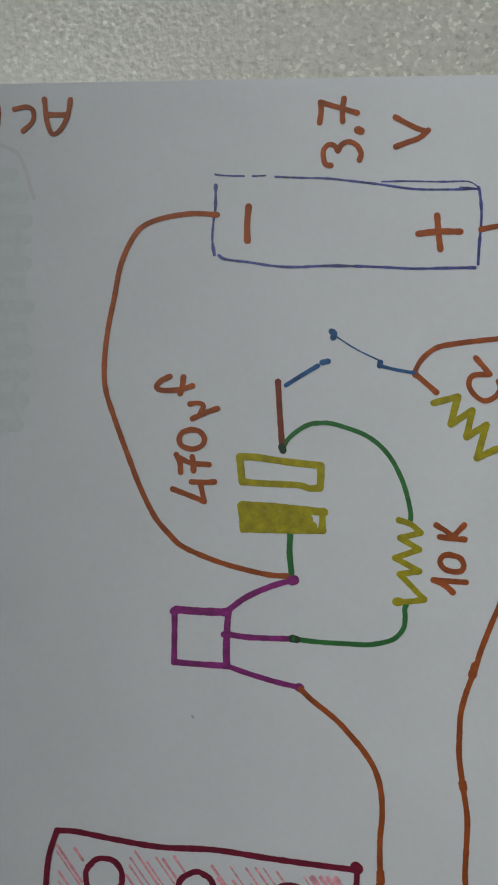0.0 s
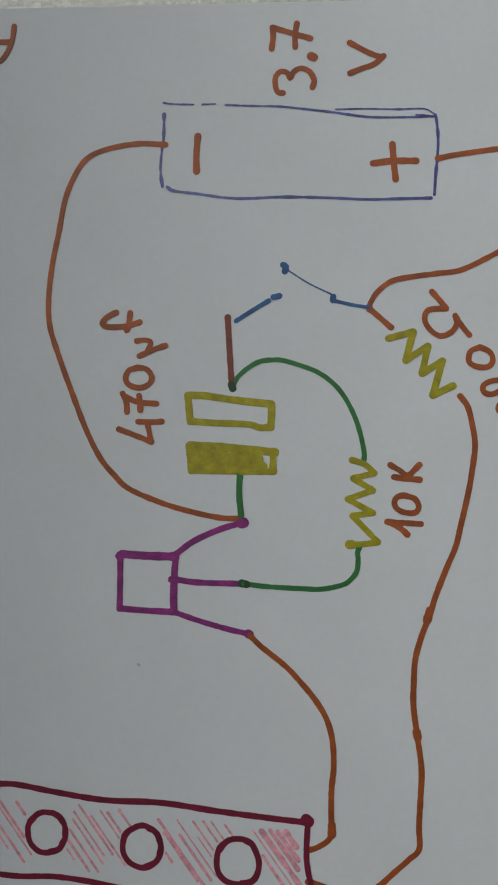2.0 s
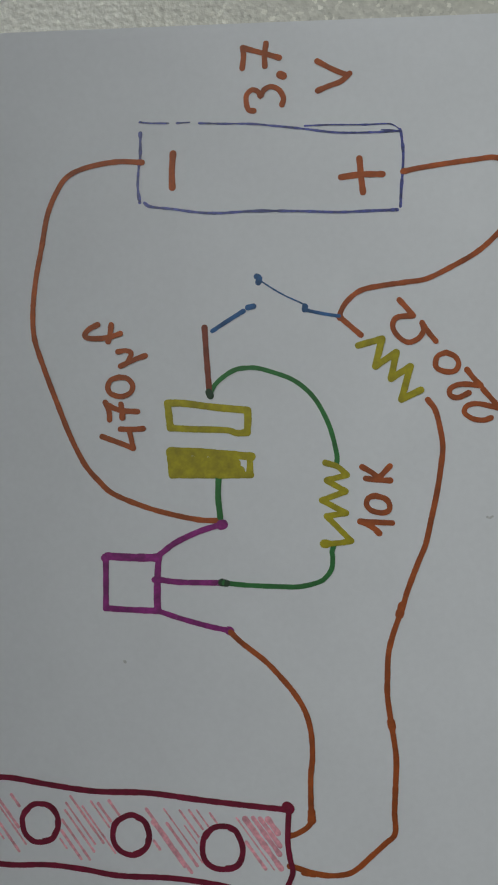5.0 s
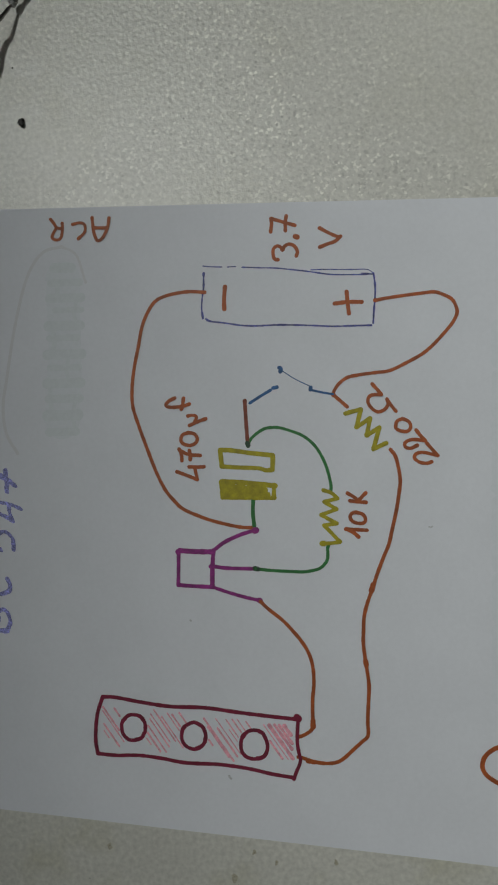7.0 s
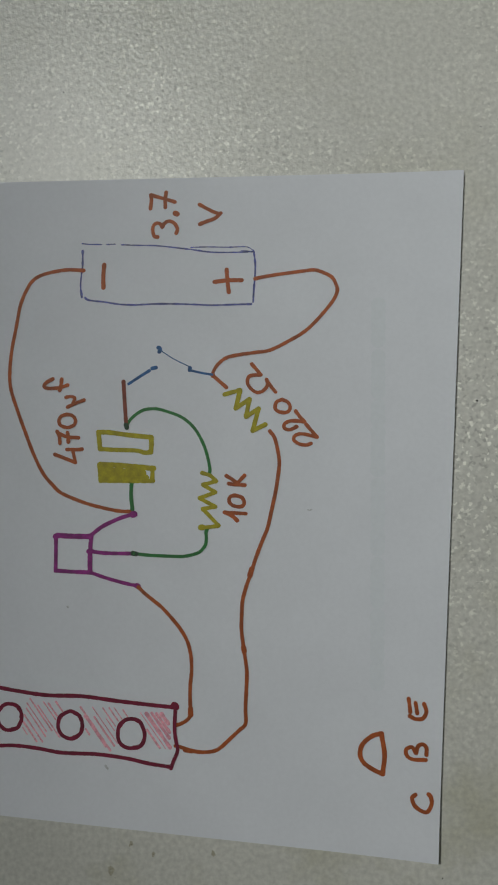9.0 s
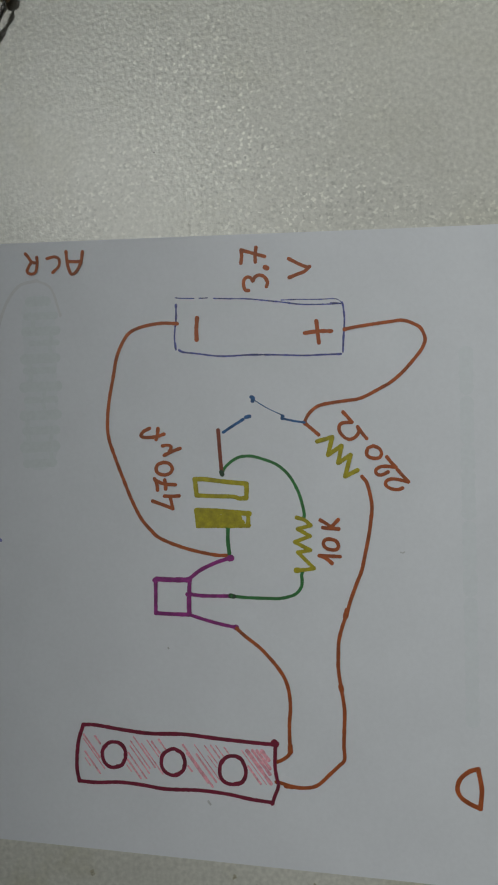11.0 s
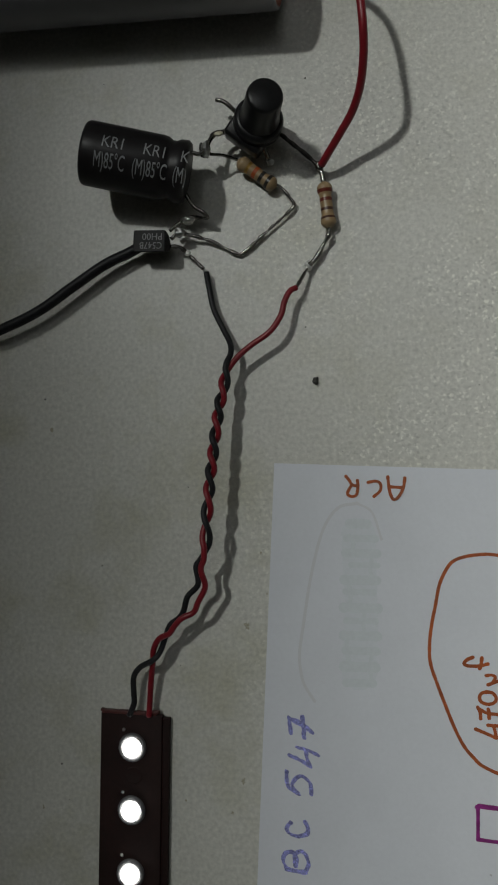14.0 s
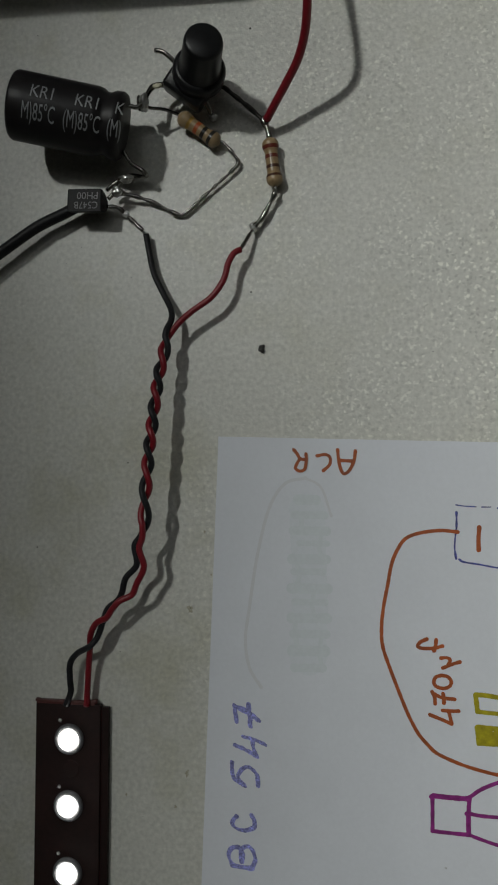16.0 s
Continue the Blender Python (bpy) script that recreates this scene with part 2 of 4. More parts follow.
def spline(pts, step=0.25):
    """A smooth line through the points."""
    if len(pts) < 3:
        n = max(2, int((pts[-1] - pts[0]).length / step))
        return [pts[0].lerp(pts[-1], i / n) for i in range(n + 1)]
    out = []
    ext = [pts[0] * 2 - pts[1]] + list(pts) + [pts[-1] * 2 - pts[-2]]
    for i in range(1, len(ext) - 2):
        a, b, c, d = ext[i - 1:i + 3]
        n = max(1, int((c - b).length / step))
        for k in range(n):
            s = k / n
            out.append(0.5 * ((2 * b) + (c - a) * s + (2 * a - 5 * b + 4 * c - d) * s * s + (3 * b - a - 3 * c + d) * s ** 3))
    return out + [pts[-1].copy()]


def tube(bm, line, radius, sides=10, wobble=0.0):
    """A round bar along a line, millimetres; radius is a number or a function of 0..1."""
    rings = []
    up = Vector((0, 0, 1))
    last = len(line) - 1
    for i, p in enumerate(line):
        way = (line[min(i + 1, last)] - line[max(i - 1, 0)]).normalized()
        side = way.cross(up)
        if side.length < 1e-4:
            side = way.cross(Vector((0, 1, 0)))
        side.normalize()
        up = side.cross(way).normalized()
        r = radius(i / last) if callable(radius) else radius
        if wobble:
            r *= 1 + wobble * noise.noise(p * 1.3)
        rings.append([bm.verts.new((p + (side * math.cos(a) + up * math.sin(a)) * r) * MM)
                      for a in (2 * math.pi * k / sides for k in range(sides))])
    for a, b in zip(rings, rings[1:]):
        for k in range(sides):
            bm.faces.new((a[k], a[(k + 1) % sides], b[(k + 1) % sides], b[k]))
    bm.faces.new(rings[0][::-1])
    bm.faces.new(rings[-1])
    return bm


def wire(name, text, radius, mat, parent=None, label="", wobble=0.0, step=0.25):
    line = spline(points(text) if isinstance(text, str) else text, step)
    return part(name, tube(bmesh.new(), line, radius, 12, wobble), mat, parent, label)


def lathe(profile, axis_from, axis_to, sides=40):
    """Turns (distance along, radius) pairs, millimetres, round the axis."""
    way = (Vector(axis_to) - Vector(axis_from)).normalized()
    side = way.orthogonal().normalized()
    other = way.cross(side)
    bm = bmesh.new()
    rings = []
    for d, r in profile:
        c = Vector(axis_from) + way * d
        if r <= 1e-6:
            rings.append([bm.verts.new(c * MM)])
        else:
            rings.append([bm.verts.new((c + (side * math.cos(a) + other * math.sin(a)) * r) * MM)
                          for a in (2 * math.pi * k / sides for k in range(sides))])
    for a, b in zip(rings, rings[1:]):
        for k in range(sides):
            j = (k + 1) % sides
            if len(a) == 1 and len(b) == 1:
                continue
            if len(a) == 1:
                bm.faces.new((a[0], b[j], b[k]))
            elif len(b) == 1:
                bm.faces.new((a[k], a[j], b[0]))
            else:
                bm.faces.new((a[k], a[j], b[j], b[k]))
    return bm


def block(size, m, bevel=0.1, segments=2):
    """A bevelled block, millimetres, posed by m (millimetres)."""
    bm = bmesh.new()
    bmesh.ops.create_cube(bm, size=1.0)
    bmesh.ops.scale(bm, vec=size, verts=bm.verts)
    if bevel:
        bmesh.ops.bevel(bm, geom=bm.edges[:], offset=bevel, segments=segments, affect="EDGES", profile=0.5)
    bmesh.ops.transform(bm, matrix=Matrix.Scale(MM, 4) @ m, verts=bm.verts)
    return bm


def blob(center, radius, stretch=(1, 1, 1), rough=0.25):
    bm = bmesh.new()
    bmesh.ops.create_icosphere(bm, subdivisions=3, radius=1.0)
    for v in bm.verts:
        k = 1 + rough * noise.noise(v.co * 1.4 + Vector(center))
        v.co = (Vector(center) + Vector([c * s for c, s in zip(v.co * k * radius, stretch)])) * MM
    return bm


# ---- the room and the desk ----


def slab(name, lo, hi, mat, label, bevel=0.0):
    size = [b - a for a, b in zip(lo, hi)]
    mid = [(a + b) / 2 for a, b in zip(lo, hi)]
    ob = part(name, block(size, Matrix.Translation(mid), bevel), mat, smooth=False)
    return tagged(ob, label, name.split("_")[0], kind="structure")


slab("floor", (-1400, -1400, -800), (1400, 1400, -750), FLOOR, "plain grey tiled floor under the desk")
slab("ceiling", (-1400, -1400, 1800), (1400, 1400, 1900), WALL, "plain white painted ceiling of the room")
slab("wall_north", (-1400, 1400, -750), (1400, 1500, 1800), WALL, "plain painted wall of the room")
slab("wall_south", (-1400, -1500, -750), (1400, -1400, 1800), WALL, "plain painted wall of the room")
slab("wall_east", (1400, -1400, -750), (1500, 1400, 1800), WALL, "plain painted wall of the room")
slab("wall_west", (-1500, -1400, -750), (-1400, 1400, 1800), WALL, "plain painted wall of the room")

desk = thing("desk", "pale grey speckled laminate desk top with fine pebbled gloss", "desk")
part("desk_top", block((1200, 700, 25), Matrix.Translation((0, 60, -12.5)), 2.0), DESK, desk, smooth=False)
for sx in (-560, 560):
    for sy in (-260, 380):
        part("leg", block((45, 45, 725), Matrix.Translation((sx, sy, -387.5)), 3.0), BLACK_PLASTIC, desk, smooth=False)

# ---- the paper with its drawing ----
TL, TR, BR, BL = (Vector(v) for v in ((-32.4, 31.3, 0), (39.4, 26.0, 0), (32.15, -48.4, 0), (-38.45, -41.4, 0)))
PAPER_THICK = 0.12


def paper_height(x, y):
    """The top of the sheet: flat, with its free corner and edges a little off the desk."""
    right = (Vector((x, y, 0)) - BR).dot((TR - BR).normalized().cross(Vector((0, 0, 1))).normalized())
    low = (Vector((x, y, 0)) - BL).dot((BR - BL).normalized().cross(Vector((0, 0, -1))).normalized())
    edge = max(0.0, 1 + right / 14.0) ** 2 * 0.35 + max(0.0, 1 - low / 12.0) ** 2 * 0.4
    return PAPER_THICK + 0.04 + edge + 0.03 * noise.noise(Vector((x / 18, y / 18, 0)))


paper = thing("paper_sheet", "small white cut paper sheet with a hand-drawn circuit diagram", "paper", place=(0, 0, 0))
bm = bmesh.new()
N = 48
grid = []
for level in (0.0, -PAPER_THICK):
    sheet = []
    for j in range(N + 1):
        row = []
        for i in range(N + 1):
            u, v = i / N, j / N
            p = TL.lerp(TR, u).lerp(BL.lerp(BR, u), v)
            row.append(bm.verts.new((p.x * MM, p.y * MM, (paper_height(p.x, p.y) + level) * MM)))
        sheet.append(row)
    grid.append(sheet)
for sheet in grid:
    for j in range(N):
        for i in range(N):
            bm.faces.new((sheet[j][i], sheet[j + 1][i], sheet[j + 1][i + 1], sheet[j][i + 1]))
for k in range(N):
    for a, b in (((0, k), (0, k + 1)), ((N, k), (N, k + 1)), ((k, 0), (k + 1, 0)), ((k, N), (k + 1, N))):
        bm.faces.new((grid[0][a[0]][a[1]], grid[0][b[0]][b[1]], grid[1][b[0]][b[1]], grid[1][a[0]][a[1]]))
part("sheet", bm, PAPER, paper, smooth=False)

layer_height = [0.012]


def stroke(bm, width, line, height, uneven=0.10):
    """A pen stroke with round ends, lying on the paper."""
    line = spline([Vector((p.x, p.y, 0)) for p in line], 0.12)
    n = len(line) - 1
    seed = Vector((line[0].x * 3.1, line[0].y * 2.7, 0))
    rise = 0.0012 / max(n, 1)
    left, right = [], []

    def vert(p, i):
        return bm.verts.new((p.x * MM, p.y * MM, (paper_height(p.x, p.y) + height + rise * i) * MM))

    half = []
    for i, p in enumerate(line):
        way = (line[min(i + 1, n)] - line[max(i - 1, 0)]).normalized()
        side = Vector((-way.y, way.x, 0))
        w = width / 2 * (1 + uneven * noise.noise(seed + p * 1.6) + 0.5 * uneven * noise.noise(seed + p * 5.0))
        if i < 3 or i > n - 3:
            w *= 1.08
        half.append(w)
        left.append(vert(p + side * w, i))
        right.append(vert(p - side * w, i))
    for i in range(n):
        bm.faces.new((left[i], right[i], right[i + 1], left[i + 1]))
    for end, i, l, r in ((line[0], 0, left[0], right[0]), (line[-1], n, left[-1], right[-1])):
        way = ((line[0] - line[1]) if i == 0 else (line[-1] - line[-2])).normalized()
        side = Vector((-way.y, way.x, 0))
        fan = [vert(end + (side * math.cos(a) + way * math.sin(a)) * half[i], i) for a in (math.pi * k / 7 for k in range(1, 7))]
        ring = ([r] + fan[::-1] + [l]) if i == 0 else ([l] + fan + [r])
        if i == 0:
            ring = [r] + fan + [l]
        bm.faces.new(ring)


LOOKS = {"brown": "brown marker", "rust": "reddish marker", "navy": "blue ballpoint", "blue": "blue marker", "green": "green marker", "dark_green": "dark overlap of markers",
         "olive": "mustard marker", "purple": "purple marker", "maroon": "dark red marker", "pink": "pale pink marker",
         "crayon": "blue crayon", "pencil": "faint pencil", "ghost": "pale grey show-through print", "halo": "pale grey show-through haze", "smudge": "grey smudge"}


def drawn(name, ink, *strokes):
    bm = bmesh.new()
    for width, text in strokes:
        pts = [Vector((*(float(v) for v in p.split(",")), 0)) for p in text.split()]
        if ink == "crayon":
            width *= 1.02
            slip = Vector((0.16, -0.13, 0)) if len(pts) % 2 else Vector((-0.12, 0.18, 0))
            stroke(bm, width * 0.7, [p + slip * (1 + 0.6 * noise.noise(p * 0.9)) for p in pts], layer_height[0], 0.6)
            layer_height[0] += 0.0003
        stroke(bm, width * (1.35 if ink == "navy" else 1.0), pts, layer_height[0], 0.5 if ink in ("navy", "crayon") else 0.12)
        layer_height[0] += 0.0003
    ob = part(name, bm, INKS[ink], paper, LOOKS[ink], smooth=False)
    for face in ob.data.polygons:
        if face.normal.z < 0:
            face.flip()
    return ob


# pink hatching of the drawn strip, under its outline
rng = random.Random(4)
HOLES = [(Vector((-15.22, -32.58, 0)), 1.46), (Vector((-8.01, -33.59, 0)), 1.46), (Vector((-0.91, -34.65, 0)), 1.6)]
bm = bmesh.new()
for k in range(38):
    x0 = -21.2 + k * 0.68 + rng.uniform(-0.25, 0.25)
    a, b = rng.uniform(0.04, 0.3), rng.uniform(0.65, 0.95)
    if k > 32:
        a, b = 0.08, 0.9
    run = []
    for s in [a + (b - a) * i / 14 for i in range(15)]:
        x, y = x0 + 4.0 * s, -29.55 - 0.118 * (x0 + 18.7) - 5.9 * s
        inside = -19.0 < x < 3.6 and all((Vector((x, y, 0)) - c).length > r + 0.3 for c, r in HOLES)
        if inside:
            run.append(Vector((x, y, 0)))
        elif len(run) > 2:
            break
        else:
            run = []
    if len(run) > 3:
        stroke(bm, rng.uniform(0.11, 0.25) + (0.2 if k > 31 else 0), [run[0], run[len(run) // 2], run[-1]], layer_height[0], 0.3)
        layer_height[0] += 0.0003
part("strip_hatching", bm, INKS["pink"], paper, "pale pink marker", smooth=False)
for c, r in HOLES:
    ring = [c + Vector((math.cos(a), math.sin(a) * 1.04, 0)) * (r + 0.13 * noise.noise(Vector((a, c.x, 0)) * 1.5)) for a in (2.3 + 2 * math.pi * i / 22 for i in range(24))]
    bm = bmesh.new()
    stroke(bm, 0.44, ring, layer_height[0])
    layer_height[0] += 0.0003
    again = [c + (p - c) * (0.95 + 0.08 * noise.noise(p * 2.1)) for p in ring[9:19]]
    stroke(bm, 0.34, again, layer_height[0])
    layer_height[0] += 0.0003
    part("strip_ring", bm, INKS["maroon"], paper, "dark red marker", smooth=False)

drawn("faint_outline", "pencil",
      (0.4, "-21.88,25.68 -24.39,25.1 -26.47,22.22 -28.21,16.49 -29.48,10.2 -30.14,6.38 -29.81,3.03 -28.47,0.58"),
      (0.3, "-21.88,25.68 -20.03,24.43 -18.98,20.98"))
drawn("show_through_edge_print", "halo",
      *[(1.5, "%.2f,%.2f %.2f,%.2f" % (28.6 + 0.06 * y, y, 28.6 + 0.06 * y + 0.1, y + 1.6)) for y in (-29.5, -26.6, -23.9, -20.8, -18.2, -15, -12.1, -9.6, -6.3, -3.8, -0.9, 2.2, 4.6, 7.9, 10.3)])
drawn("show_through_haze", "halo",
      (4.2, "-21.9,21.6 -22,12 -22.6,4.2"))
drawn("show_through_bar", "ghost",
      (0.6, "-22.9,23.1 -22.6,20.2 -23.2,19.4"),
      (0.5, "-20.2,19.2 -20.6,17 -20.1,15.8"),
      (0.6, "-23.5,15.9 -23.2,13.9 -23.7,12.4"),
      (0.5, "-21.4,12.3 -21.8,10.4 -21.5,8.9"),
      (0.6, "-23.9,8.9 -24,6.9 -23.8,5"),
      (0.5, "-20.8,6.8 -21.2,4.8 -21,3"),
      (1.2, "-22.9,23.11 -20.72,22.96"),
      (0.9, "-23.41,21.28 -19.79,21.08"),
      (1.1, "-23.64,19.37 -19.68,19.17"),
      (0.7, "-23.02,17.84 -19.62,17.67"),
      (1.2, "-23.94,15.96 -19.85,15.77"),
      (0.8, "-23.88,14.45 -20.33,14.29"),
      (1.2, "-24.18,12.42 -19.89,12.25"),
      (0.8, "-23.92,10.78 -20.24,10.64"),
      (1.2, "-24.35,8.88 -20.07,8.74"),
      (1.0, "-24.24,6.98 -20.3,6.86"),
      (1.3, "-24.48,4.95 -20.6,4.85"),
      (1.0, "-24.3,2.92 -20.91,2.83"))
drawn("battery_outline", "navy",
      (0.17, "-4.27,20.84 -4.37,19.1 -4.53,18.24 -4.71,16.72 -4.61,15.41"),
      (0.15, "-4.26,15.34 -3.74,15 -1.99,14.66 -0.04,14.23 1.7,14.03 3.86,13.97 5.57,13.85 8.16,13.59 10.64,13.3 12.73,13.2 15.14,13.08"),
      (0.16, "15.39,13.31 15.53,14.65 15.7,15.9 15.84,17.37 15.77,18.85 15.7,19.15"),
      (0.1, "-4.29,21.72 -3.54,21.57 -2,21.4"),
      (0.1, "-1.34,21.35 -0.34,21.31"),
      (0.12, "0.4,21.17 2.35,20.93 4.29,20.73 6,20.42 8.38,19.94 10.86,19.4 13.37,19.16 15.73,19.02"),
      (0.09, "8.55,20.14 10.46,20.03 12.97,19.79 14.64,19.7 15.25,19.53 15.74,19.11"),
      (0.12, "14.33,19.26 15.03,19.16 15.77,19.02"))
drawn("minus_sign", "brown",
      (0.5, "-1.77,18.99 -1.94,17.61 -1.98,16.36"))
drawn("plus_sign", "brown",
      (0.46, "11.07,15.94 12.62,16 14.2,15.88"),
      (0.46, "12.54,17.23 12.58,15.92 12.66,14.64"))
drawn("digit_three", "brown",
      (0.42, "4.71,21.69 4.33,21.81 4.18,22.34 4.24,22.98 4.68,23.33 5.15,23.12 5.31,22.72 5.54,23.17 6.11,23.43 6.74,23.12 7.06,22.45 6.91,21.94"))
drawn("decimal_point", "brown",
      (0.55, "6.91,24.27 7.12,24.16"))
drawn("digit_seven", "brown",
      (0.42, "4.01,25.08 4.17,26.01 4.15,26.67"),
      (0.42, "4.15,26.67 5.34,26.21 6.91,25.6"),
      (0.42, "5.96,26.81 5.8,25.96 5.77,25.05"))
drawn("letter_v", "brown",
      (0.42, "9.79,25.01 11.03,24.21 12.02,23.7"),
      (0.42, "12.19,23.81 11.5,23.27 10.56,23.01 9.71,22.74"))
drawn("wire_line", "brown",
      (0.42, "-4.26,18.54 -6.26,18.78 -8.53,18.59 -10.13,18.08 -11.08,17.11 -12.07,15.15 -12.72,12.49 -13.31,10.05 -13.68,7.61 -13.67,5.37 -12.99,2.87 -12.18,0.39 -11.16,-2.54 -10.12,-4.78 -9.06,-6.14 -7.98,-7.18 -5.59,-8.3 -3.42,-9.02 -1.26,-9.55 0.34,-9.68"))
drawn("wire_line", "brown",
      (0.4, "15.74,15.94 16.99,16.1 19.05,16.25 21.09,16.35 22.51,16.37 23.7,15.87 24.48,15.27 24.88,14.2 24.81,13.59 24.38,12.79 23.53,11.81 22.07,10.37 20.81,9.41 19.36,8.67 17.08,7.72 15.43,7.56 13.77,7.45 12.1,7.21 11.03,6.51 10.45,5.7 10.35,5.2"),
      (0.42, "10.27,5.37 10.96,4.7 11.85,3.82"))
drawn("switch_symbol", "blue",
      (0.34, "0.54,4.95 1.86,5.69 3.04,6.31"),
      (0.42, "3.39,6.55 3.83,6.61"),
      (0.45, "4.2,8.89 4.41,8.75 4.31,8.42"),
      (0.12, "4.41,8.58 5.99,7.43 7.66,6.49"),
      (0.4, "7.78,6.31 7.73,6.06"),
      (0.26, "7.85,6.01 9.11,5.64 10.31,5.37"))
drawn("wire_line", "rust",
      (0.46, "-0.06,5.24 -0.04,3.27 -0,1.55 0.04,0.14"))
drawn("wire_line", "green",
      (0.36, "0.08,0.01 0.12,0.14 0.49,0.76 1.29,1.41 2.17,1.84 3.03,1.92 3.88,1.84 5.15,1.4 6.4,0.84 7.43,0.03 8.24,-1.01 8.91,-2.43 9.28,-3.7 9.52,-5.17 9.46,-5.8"))
drawn("capacitor_plate", "olive",
      (0.55, "-3.29,-0.4 -2.02,-0.49 0.35,-0.94 2.92,-1.34"),
      (0.55, "2.92,-1.34 2.89,-2.19 2.78,-3.03"),
      (0.55, "-3.29,-0.4 -3.23,-1.3 -3.17,-2.33"),
      (0.5, "-3.17,-2.33 -1.43,-2.53 1.15,-2.76 2.01,-3.04 2.78,-3.03"))
drawn("capacitor_plate", "olive",
      (0.62, "-3.23,-4.13 -1.06,-4.33 3.02,-4.9"),
      (0.5, "-3.35,-4.15 -3.28,-5.1 -3.25,-6"),
      (0.75, "-3.16,-4.77 -0.65,-5.07 1.75,-5.38"),
      (0.75, "-3.14,-5.41 -0.67,-5.67 2.08,-5.93"),
      (0.5, "-3.15,-5.97 -0.68,-6.13 1.47,-6.25 2.88,-6.29"),
      (0.5, "2.89,-4.98 2.86,-5.62 2.8,-6.21"))
drawn("wire_line", "green",
      (0.46, "0.4,-6.25 0.26,-7.82 0.34,-9.43"))
drawn("transistor_symbol", "purple",
      (0.45, "-8.84,-12.14 -8.93,-13.98 -9.04,-16.03"),
      (0.62, "-8.7,-12.01 -6.98,-12.18 -4.79,-12.31"),
      (0.5, "-4.65,-12.23 -4.83,-13.84 -4.97,-15.33 -4.96,-16.39"),
      (0.45, "-9.04,-16.03 -7.1,-16.23 -4.96,-16.39"),
      (0.45, "-4.65,-12.15 -3.23,-11.2 -1.25,-10.4 0.58,-9.94"),
      (0.7, "0.36,-10.02 0.53,-9.98"),
      (0.45, "-4.84,-13.97 -3.1,-14.26 0.26,-14.45"),
      (0.42, "-4.96,-16.39 -3.19,-17.05 -1.05,-17.72 0.57,-18.12"),
      (0.6, "0.53,-18.11 0.61,-18.16"),
      (0.34, "-8.95,-12 -8.95,-14.1 -9.1,-16.1"),
      (0.34, "-9.1,-16.1 -6.9,-16.32 -4.9,-16.48"),
      (0.36, "-4.6,-12.1 -4.78,-14.4 -4.86,-16.4"),
      (0.5, "-9,-12.15 -8.85,-12.05"),
      (0.5, "-5.05,-14 -4.9,-14.05"))
drawn("joint_dot", "dark_green",
      (0.55, "0.2,-14.42 0.55,-14.5"),
      (0.5, "0,0.25 0.1,-0.05"))
drawn("wire_line", "green",
      (0.38, "0.35,-14.45 2.05,-14.7 4.6,-14.91 6.07,-14.98 7.55,-14.71 8.19,-14.31 8.63,-13.7 8.75,-12.87 8.72,-12.45 8.91,-11.91"))
drawn("resistor_zigzag", "olive",
      (0.44, "8.62,-5.69 9.53,-6.05 10.18,-6.7"),
      (0.44, "10.18,-6.7 8.66,-7.03"),
      (0.44, "8.66,-7.03 10.01,-7.94"),
      (0.44, "10.01,-7.94 8.19,-8.52"),
      (0.44, "8.19,-8.52 9.95,-9.57"),
      (0.44, "9.95,-9.57 8.48,-9.74"),
      (0.44, "8.48,-9.74 10.21,-11.69"),
      (0.46, "10.21,-11.69 9.33,-11.8 8.28,-11.82"),
      (0.6, "8.16,-11.81 8.37,-11.82"))
drawn("digit_one", "brown",
      (0.42, "13.35,-10.49 10.96,-10.26"),
      (0.42, "11.05,-10.26 11.86,-10.74 12.34,-11.21"))
drawn("digit_zero", "brown",
      (0.42, "12.23,-8.39 11.73,-8.5 11.51,-8.95 11.82,-9.45 12.52,-9.68 13.06,-9.61 13.24,-9.2 12.97,-8.66 12.23,-8.39"))
drawn("letter_k", "brown",
      (0.42, "13.39,-7.3 12.4,-7.19 11.58,-7.04"),
      (0.42, "12.57,-7.07 12.01,-6.59 11.36,-6.16"),
      (0.42, "12.57,-7.07 13,-6.63 13.43,-6.22"))
drawn("resistor_zigzag", "olive",
      (0.5, "11.61,3.03 12.37,3.2 13.41,3.4"),
      (0.5, "13.41,3.4 12.8,1.38"),
      (0.5, "12.8,1.38 14.41,2.31"),
      (0.5, "14.41,2.31 13.92,0.37"),
      (0.5, "13.92,0.37 15.39,1.18"),
      (0.5, "15.39,1.18 14.6,-1.24"),
      (0.5, "14.6,-1.24 16.06,-0.64"))
drawn("letter_omega", "brown",
      (0.4, "14.88,6.25 15.36,5.64 15.83,4.99"),
      (0.4, "15.83,4.99 14.59,4.93 14.27,4.24 14.66,3.47 15.34,3.01 16.09,3.23 16.52,3.79 16.46,4.42"),
      (0.4, "16.46,4.37 16.92,3.6 17.39,2.95"))
drawn("digit_zero", "brown",
      (0.4, "18.09,2.05 17.43,1.79 17.27,1.05 17.83,0.65 18.6,0.61 18.95,1.1 18.73,1.69 18.09,2.05"))
drawn("digit_two", "brown",
      (0.4, "19.54,0.65 19.96,0.02 20.46,-0.58"),
      (0.4, "20.46,-0.58 19.01,-0.4 18.23,-0.69 18.21,-1.19 18.77,-1.38 19.55,-1.08"))
drawn("digit_two", "brown",
      (0.4, "20.61,-0.88 21.19,-1.64 21.76,-2.37"),
      (0.4, "21.76,-2.37 20.17,-1.93 19.35,-2.06 19.17,-2.55 19.72,-3.02 20.52,-3.18 21.05,-3.04"))
